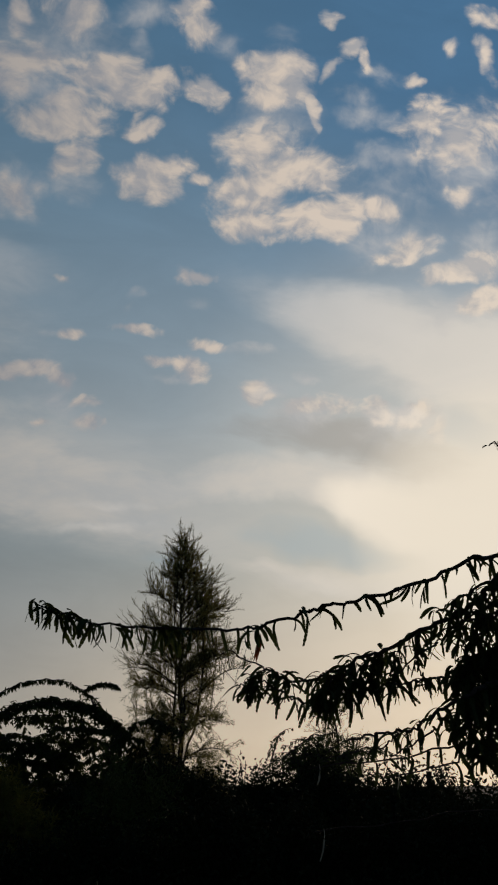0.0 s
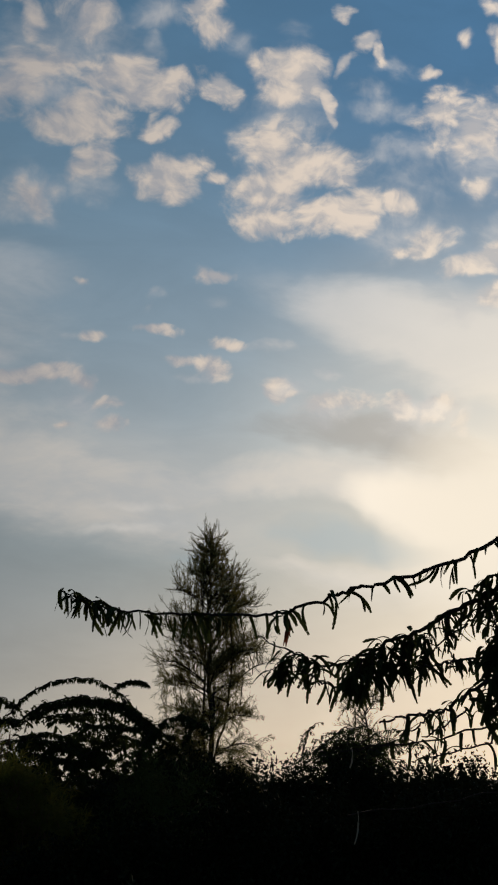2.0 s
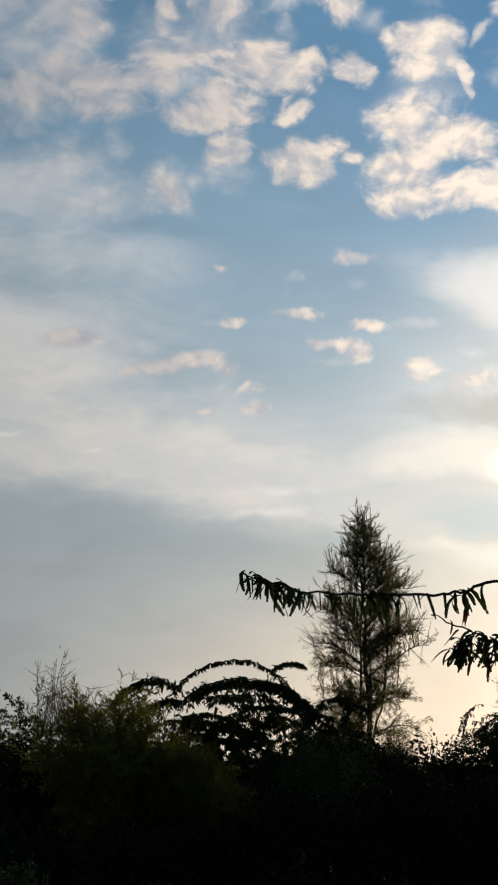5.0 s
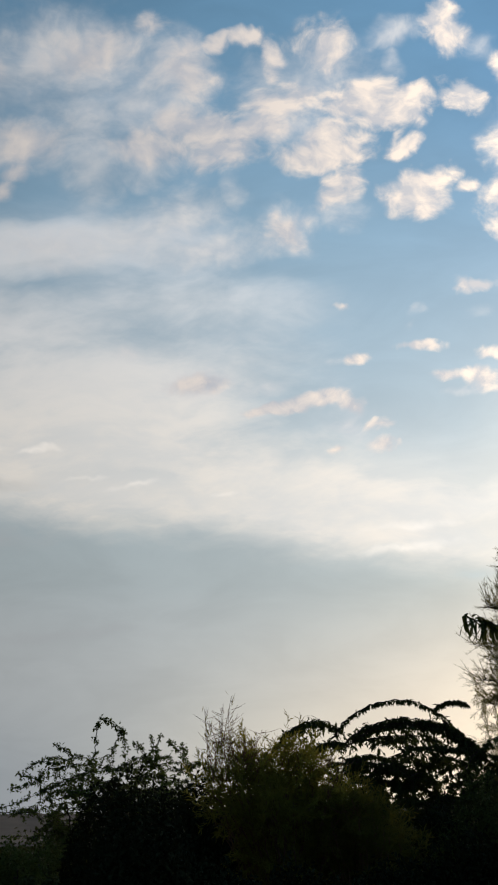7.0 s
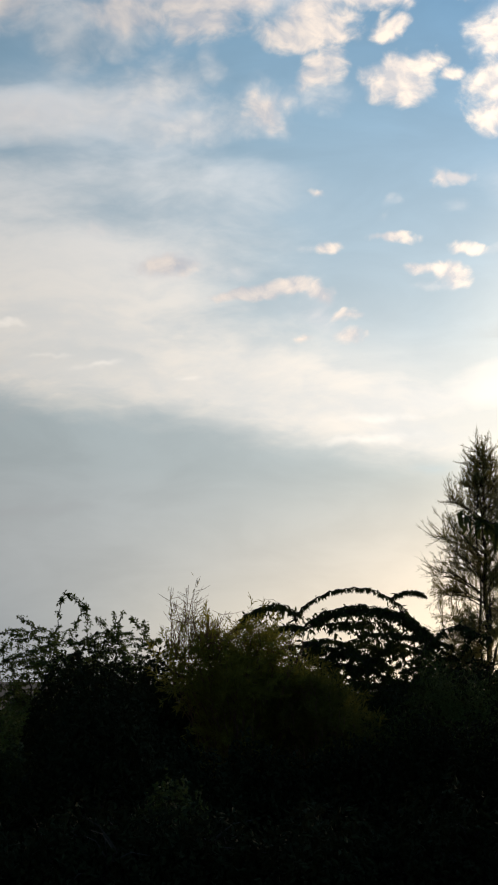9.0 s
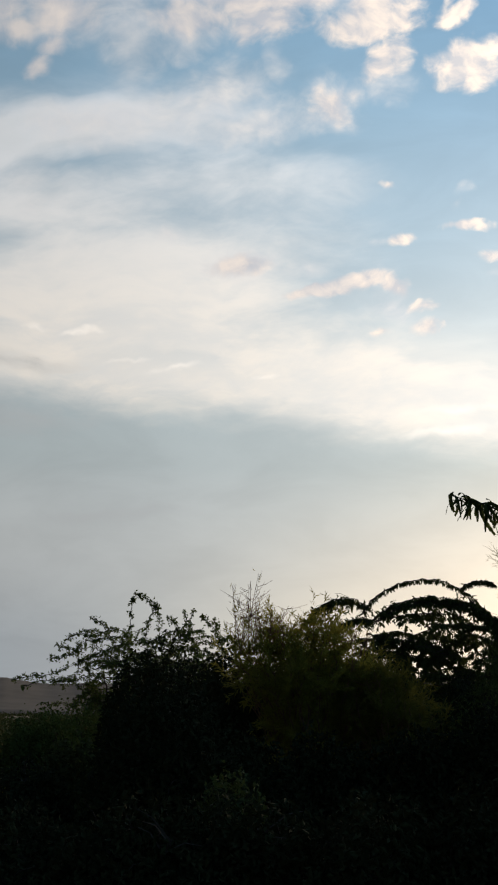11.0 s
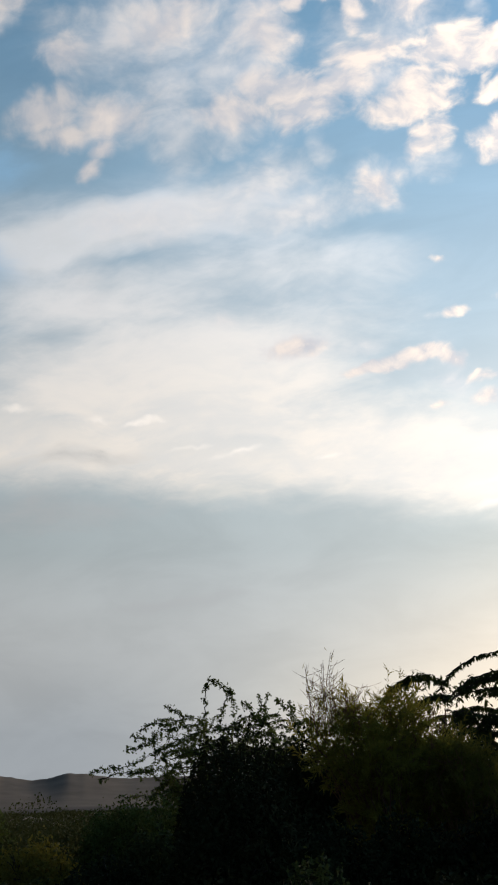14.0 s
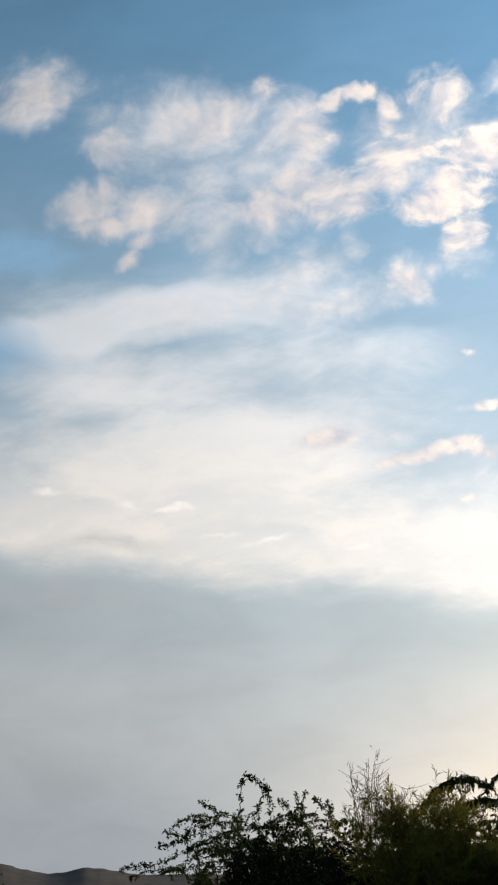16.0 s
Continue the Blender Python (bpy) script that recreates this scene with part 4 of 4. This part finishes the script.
# arching mesquite thicket
def mesquite_shrub(name, base, arcs, label, seed, r0=0.014, step=0.011, leaf=0.10, twig=0.09, body=None, droop=1.0, group="", thick=0, mat=None, bare=0, clump=False):
    rng = np.random.default_rng(seed)
    t = thing(name, base, label, "shrub", group)
    lf = Heap()
    for a_n, arc in enumerate(arcs):
        limb = Heap()
        line = wobble(curve(shifted(arc, base), 7), 0.012, rng)
        if a_n < bare and clump:
            tube(limb, line, r0, 0.003, 4)
            for q in line[::2]:
                n = rng.integers(10, 22)
                q = q + rng.normal(0, 0.012, 3)
                leaves(lf, q + rng.normal(0, 0.018, (n, 3)), rng.normal(0, 0.8, (n, 3)) + [0, 0, -0.2], leaf, leaf * 0.5, rng)
        elif a_n < bare:
            leafy_branch(limb, lf, line, r0, rng, step * 0.6, leaf * 0.95, leaf * 0.32, droop * 1.2, 0.0)
        else:
            leafy_branch(limb, lf, line, r0, rng, step, leaf, leaf * 0.36, droop, twig)
        for k in range(0 if a_n < bare else thick):
            off = np.array((rng.normal(0, 0.05), rng.normal(0, 0.25), rng.uniform(-0.06, 0.0)))
            leafy_branch(limb, lf, wobble(line[rng.integers(0, 3):] + off, 0.015, rng), r0 * 0.5, rng, step, leaf, leaf * 0.36, droop, twig)
        part_of = rng.random() < 0.6
        root = np.array((rng.uniform(-0.3, 0.3), rng.uniform(-0.3, 0.3), 0.0))
        if part_of:
            foot = line[0] if line[0][2] < 2.35 else line[0] * [0.95, 0.95, 2.35 / line[0][2]]
            if clump:
                foot = line[-1] * [0.6, 0.6, 0.8]
            tube(limb, wobble(curve([root, foot * [0.6, 0.6, 0.5], foot * [0.87, 0.87, 0.82], foot], 5), 0.015, rng), 0.03, r0, 5)
        part("branch", limb, BARK, t, "dark arching branch")
    limb = Heap()
    if body:
      for rx, ry, z0, z1, n in body:
        for k in range(n):
            a, r = rng.uniform(0, 2 * math.pi), math.sqrt(rng.random())
            p = np.array([math.cos(a) * r * rx, math.sin(a) * r * ry, z0 + (z1 - z0) * rng.random() ** 0.7 * (1 - 0.35 * r * r)])
            e = p + np.array([rng.normal(0, 0.35), rng.normal(0, 0.3), rng.uniform(-0.1, 0.25)])
            leafy_branch(limb, lf, curve([p, (p + e) / 2 + [0, 0, 0.08], e], 4), 0.007, rng, step, leaf, leaf * 0.36, droop, 0.2)
    part("twig_work", limb, BARK, t, kind="stuff")
    part("foliage", lf, mat or MESQUITE, t, "small drooping leaves", kind="stuff")
    return t


def bow(az0, el0, az1, el1, rise, d):
    """An arched shoot between two bearings, with its rise in degrees."""
    res = []
    for f in np.linspace(0, 1, 7):
        res.append(spot(az0 + (az1 - az0) * f, el0 + (el1 - el0) * f + rise * (4 * f * (1 - f)) ** 0.85, d))
    return res


mesquite_shrub("mesquite_shrub", spot(10.5, 0, 17.3) * [1, 1, 0], [
    bow(14.1, 4.95, 7.3, 5.0, 1.85, 17.0),
    bow(8.7, 6.24, 6.9, 6.44, 0.36, 17.0),
    bow(13.7, 4.49, 6.5, 4.38, 1.44, 17.0),
    bow(13.4, 4.44, 6.8, 4.53, 1.20, 17.0),
    bow(17.3, 4.15, 13.6, 5.32, 1.05, 17.0),
    bow(13.8, 3.90, 9.8, 2.89, 0.26, 17.0),
    bow(10.7, 4.28, 5.4, 3.80, 0.28, 17.0),
    bow(12.5, 4.71, 8.6, 4.88, 0.26, 17.0),
    bow(8.3, 5.85, 6.6, 3.66, -0.07, 17.0),
    bow(16.1, 3.58, 13.2, 4.64, 0.49, 17.0),
    bow(13.4, 3.17, 10.1, 2.62, -0.03, 17.0),
], "dark mesquite thicket of arching branches with hanging leaves", 21, step=0.008, leaf=0.09, body=((1.9, 0.6, 1.1, 2.35, 330), (1.6, 0.5, 2.1, 2.95, 125)), thick=1, bare=2)

def shoot(*bearings):
    """A shoot through bearings and elevations, given in turn."""
    return [spot(a, e, 18.0) for a, e in zip(bearings[::2], bearings[1::2])]


zigzag = [
    shoot(26.51, 4.00, 26.37, 5.25, 26.19, 5.97, 25.67, 5.79, 25.12, 5.45),
    shoot(25.12, 5.45, 24.91, 4.64, 24.81, 3.51),
    shoot(25.12, 5.45, 25.42, 4.65, 25.78, 3.94),
    shoot(28.53, 4.73, 27.92, 4.43, 27.32, 4.13, 26.57, 4.06),
    shoot(29.90, 3.49, 29.26, 3.87, 28.36, 3.78, 27.53, 4.13),
    shoot(30.61, 2.62, 29.82, 2.67, 29.24, 3.05, 28.71, 3.54),
    shoot(30.28, 3.26, 29.53, 3.05, 28.50, 3.19),
    shoot(24.45, 4.79, 24.00, 4.48, 23.63, 3.91),
]
zigzag += [
    shoot(23.54, 5.08, 23.36, 4.33, 23.54, 3.49),
    shoot(23.11, 5.13, 23.21, 4.27, 23.06, 3.43),
    shoot(22.62, 4.86, 22.14, 4.46, 21.72, 3.86, 21.55, 3.05),
    shoot(21.95, 4.76, 21.81, 4.31, 21.66, 3.77),
    shoot(32.40, 1.48, 31.40, 1.70, 30.82, 1.70, 29.80, 2.09, 28.78, 2.55),
    shoot(31.96, 1.13, 30.95, 1.41, 29.79, 1.40, 28.26, 1.49),
    shoot(20.96, 3.76, 21.57, 3.65, 22.33, 3.12),
]
crown_shoots = [
    shoot(28.80, 3.49, 27.46, 3.71, 26.26, 3.76),
    shoot(28.93, 2.46, 27.46, 3.18, 25.96, 3.46),
    shoot(26.26, 3.61, 24.75, 3.45, 23.24, 3.73),
    shoot(28.33, 2.02, 26.55, 2.58, 24.75, 2.80),
    shoot(24.75, 3.01, 23.24, 3.13, 21.73, 2.88),
    shoot(27.73, 1.57, 25.95, 1.99, 24.15, 2.11),
    shoot(24.45, 2.26, 22.94, 2.48, 21.44, 2.22),
    shoot(29.20, 1.59, 29.08, 2.61, 29.25, 3.49),
    shoot(27.14, 2.00, 27.01, 3.03, 26.72, 4.06),
    shoot(23.85, 2.11, 23.70, 2.99, 23.54, 3.58),
]
mesquite_shrub("mesquite_shrub", spot(25.5, 0, 18.3) * [1, 1, 0], zigzag + crown_shoots, "green mesquite bush with loose zigzag shoots", 22, r0=0.009, step=0.008, leaf=0.06, twig=0.12,
               body=((1.4, 0.5, 1.4, 2.62, 250), (1.1, 0.4, 2.3, 3.0, 60)), droop=0.4, mat=GREEN, bare=len(zigzag), clump=True)

mesquite_shrub("mesquite_shrub", spot(-3.6, 0, 16) * [1, 1, 0], [
    [(0.484, 15.973, 2.502), (0.857, 15.941, 2.777), (1.227, 15.911, 2.854), (1.628, 15.891, 2.615)],
    [(0.320, 15.979, 2.463), (0.446, 15.952, 2.857), (0.653, 15.939, 2.936)],
    [(1.302, 15.925, 2.539), (1.791, 15.871, 2.654), (2.267, 15.819, 2.494)],
], "low dark mesquite bush under the trees", 23, step=0.02, leaf=0.065, body=((0.36, 0.4, 1.9, 2.7, 150), (1.2, 0.6, 1.2, 2.25, 160)))
mesquite_shrub("mesquite_shrub", spot(6.0, 0, 16.5) * [1, 1, 0], [
    [(-2.112, 16.337, 2.641), (-1.789, 16.354, 2.968), (-1.457, 16.374, 3.118), (-1.200, 16.407, 2.972)],
    [(-1.445, 16.409, 2.645), (-1.284, 16.401, 2.972), (-0.944, 16.430, 2.892)],
], "low dark mesquite bush at the foot of a tree", 24, body=((0.9, 0.5, 1.3, 2.5, 150),))


# olive tamarisk bush with bare spiky tops
def olive_bush(az, dist, wide, high, stems, spikes, label, seed, mat):
    base = spot(az, 0, dist) * [1, 1, 0]
    rng = np.random.default_rng(seed)
    t = thing("tamarisk_bush", base, label, "shrub")
    limb, lf = Heap(), Heap()
    at, dr = [], []
    across = np.array((math.cos(radians(az)), math.sin(radians(az)), 0))
    back = np.array((-across[1], across[0], 0))
    for s in range(stems):
        a, r = rng.uniform(0, 2 * math.pi), math.sqrt(rng.random())
        c = math.cos(a) * r
        top = across * c * wide + back * math.sin(a) * r * wide * 0.8
        lump = 0.16 * noise.noise(Vector((c * 2.6 + seed, math.sin(a) * r * 2.6, 0)))
        top[2] = (high - 0.22 * c - 0.2 * high * r ** 2.5) * (rng.uniform(0.82, 1.0) + lump)
        line = wobble(curve([top * [0.1, 0.1, 0], top * [0.4, 0.4, 0.5], top * [0.8, 0.8, 0.85], top], 5), 0.02, rng)
        tube(limb, line, 0.014, 0.003, 4)
        for k in range(14):
            i = rng.integers(3, len(line))
            q = line[i]
            d = unit(rng.normal(0, 0.7, 3) + [0, 0, 0.45])
            ln = rng.uniform(0.15, 0.42)
            n = 30
            at.append(q + d * ln * rng.random((n, 1)))
            dr.append(d + rng.normal(0, 0.6, (n, 3)))
    # bare tips
    for k in range(spikes):
        c = rng.uniform(-0.92, -0.3) if k < spikes * 0.7 else rng.uniform(-0.3, 0.8)
        foot = across * c * wide + back * rng.uniform(-0.3, 0.3) + np.array((0, 0, high - 0.4))
        hgt = (0.62 * math.exp(-((c + 0.72) / 0.22) ** 2) + 0.36) * rng.uniform(0.55, 1.0)
        tip = foot + across * rng.normal(0, 0.12) + np.array((0, rng.normal(0, 0.05), hgt))
        spike = Heap()
        tube(spike, curve([foot, (foot + tip) / 2 + rng.normal(0, 0.03, 3), tip], 4), 0.006, 0.0022, 4)
        for j in range(14):
            s = rng.uniform(0.15, 0.95)
            q = foot + (tip - foot) * s
            e = q + np.array((rng.normal(0, 0.11), rng.normal(0, 0.06), rng.uniform(0.06, 0.2) * (1.1 - 0.6 * s)))
            tube(spike, np.array([q, (q + e) / 2 + [0.008, 0, -0.008], e]), 0.0034, 0.0014, 3)
        at.append(foot + (tip - foot) * rng.random((16, 1)) ** 2 + rng.normal(0, 0.03, (16, 3)))
        dr.append(rng.normal(0, 0.4, (16, 3)) + [0, 0, 0.8])
        part("bare_twig", spike, REDTWIG, t, "bare brown upright twig")
    leaves(lf, np.concatenate(at), np.concatenate(dr), 0.095, 0.012, rng)
    part("twig_work", limb, REDTWIG, t, kind="stuff")
    part("foliage", lf, mat, t, "soft olive feathery foliage", kind="stuff")


olive_bush(17.0, 12.8, 1.0, 2.72, 125, 40, "olive green feathery tamarisk bush with bare spiky tips", 31, OLIVE)
olive_bush(12.9, 12.5, 0.62, 2.15, 60, 3, "lower dull olive tamarisk bush beside the spiky one", 32, DULL)

# dark undergrowth in front of the thicket, its shade partly put into the leaf colour
rng = np.random.default_rng(77)
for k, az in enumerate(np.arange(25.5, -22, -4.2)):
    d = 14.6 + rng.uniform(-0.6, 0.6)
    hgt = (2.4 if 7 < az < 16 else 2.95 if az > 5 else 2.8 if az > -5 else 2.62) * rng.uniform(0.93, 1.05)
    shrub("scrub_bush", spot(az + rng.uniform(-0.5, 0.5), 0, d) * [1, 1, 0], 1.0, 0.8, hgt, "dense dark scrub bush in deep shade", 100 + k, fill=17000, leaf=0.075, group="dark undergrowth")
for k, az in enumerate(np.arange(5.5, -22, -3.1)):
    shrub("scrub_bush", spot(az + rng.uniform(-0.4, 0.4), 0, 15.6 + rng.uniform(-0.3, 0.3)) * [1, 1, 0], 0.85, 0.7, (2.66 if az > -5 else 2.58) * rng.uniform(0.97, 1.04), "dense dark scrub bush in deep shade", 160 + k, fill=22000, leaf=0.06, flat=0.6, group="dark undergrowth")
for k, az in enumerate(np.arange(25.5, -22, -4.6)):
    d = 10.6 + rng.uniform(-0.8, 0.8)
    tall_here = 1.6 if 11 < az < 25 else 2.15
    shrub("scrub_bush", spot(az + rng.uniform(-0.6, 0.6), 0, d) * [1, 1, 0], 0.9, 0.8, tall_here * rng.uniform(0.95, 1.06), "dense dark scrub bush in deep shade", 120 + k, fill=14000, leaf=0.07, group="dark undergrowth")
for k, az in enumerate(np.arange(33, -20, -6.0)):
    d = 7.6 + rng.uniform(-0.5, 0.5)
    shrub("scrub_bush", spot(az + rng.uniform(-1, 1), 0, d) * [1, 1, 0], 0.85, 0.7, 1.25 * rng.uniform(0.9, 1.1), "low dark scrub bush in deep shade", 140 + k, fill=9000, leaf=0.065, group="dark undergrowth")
for k, (az, d, hgt, rad) in enumerate(((31.0, 16, 2.0, 0.8), (33, 21, 1.6, 1.2), (38.6, 20, 2.35, 1.1), (40, 22, 1.5, 1.3), (35.4, 14, 1.45, 0.8), (38, 15, 1.3, 1.0), (42, 16, 1.35, 1.2), (29.5, 11.5, 1.6, 0.7), (32.5, 11, 1.3, 0.8), (36, 10.5, 1.1, 0.8), (39.5, 11, 1.1, 0.9))):
    shrub("scrub_bush", spot(az, 0, d) * [1, 1, 0], rad, rad * 0.8, hgt, "olive green scrub bush in open ground", 180 + k, fill=10000, leaf=0.07, mat=DULL if k == 4 else GREEN if k in (0, 2) else PLAIN if k % 2 else SHADE_SCRUB, group="open scrub")
for az, d, hgt, rad, seed in ((28.6, 17.2, 2.05, 0.75, 190), (30.3, 17.0, 1.8, 0.7, 191), (31.6, 16.4, 1.62, 0.6, 192)):
    shrub("scrub_bush", spot(az, 0, d) * [1, 1, 0], rad, rad * 0.8, hgt, "dark green scrub bush in front of the hills", seed, fill=7000, leaf=0.07, mat=GREEN, group="open scrub")
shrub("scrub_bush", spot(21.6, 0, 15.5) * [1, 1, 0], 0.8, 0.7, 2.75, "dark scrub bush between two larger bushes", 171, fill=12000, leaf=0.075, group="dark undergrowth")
shrub("scrub_bush", spot(6.4, 0, 12.6) * [1, 1, 0], 1.05, 0.7, 2.6, "dark green feathery scrub bush", 172, fill=26000, leaf=0.05, mat=GREEN, group="dark undergrowth", feather=True)
shrub("scrub_bush", spot(21.7, 0, 8.6) * [1, 1, 0], 0.42, 0.4, 1.34, "small green leafy scrub bush in shade", 173, fill=6000, leaf=0.06, mat=MESQUITE, group="dark undergrowth")


# low scrub that covers the plain as far as the hills
def far_scrub():
    rng = np.random.default_rng(401)
    h = Heap()
    at, size = [], []
    for k in range(860):
        az = rng.uniform(-22, 50) if k < 800 else rng.uniform(27, 48)
        d = 19 + 700 * rng.random() ** 2.6 if k < 800 else rng.uniform(24, 60)
        c = spot(az, 0, d) * [1, 1, 0]
        hgt = rng.uniform(0.6, 1.5) if rng.random() < 0.85 else rng.uniform(1.5, 2.3)
        if k >= 800:
            hgt = rng.uniform(0.5, 1.5)
        rad = rng.uniform(0.7, 1.8) * (1 + d / 60)
        n = int(900 if d < 60 else 260)
        a, r, z = rng.uniform(0, 2 * math.pi, n), np.sqrt(rng.random(n)), rng.random(n) ** 0.7
        q = np.stack([c[0] + np.cos(a) * r * rad, c[1] + np.sin(a) * r * rad, 0.05 + z * hgt * (1 - 0.6 * r ** 2)], 1)
        leaves(h, q, rng.normal(0, 0.8, (n, 3)) + [0, 0, 0.3], 0.07 + d * 0.0013, 0.04 + d * 0.0009, rng)
    ob = new("low_scrub", h.mesh("low_scrub", PLAIN))
    tagged(ob, label="low olive brown scrub over the open plain", category="scrub", kind="stuff")


far_scrub()
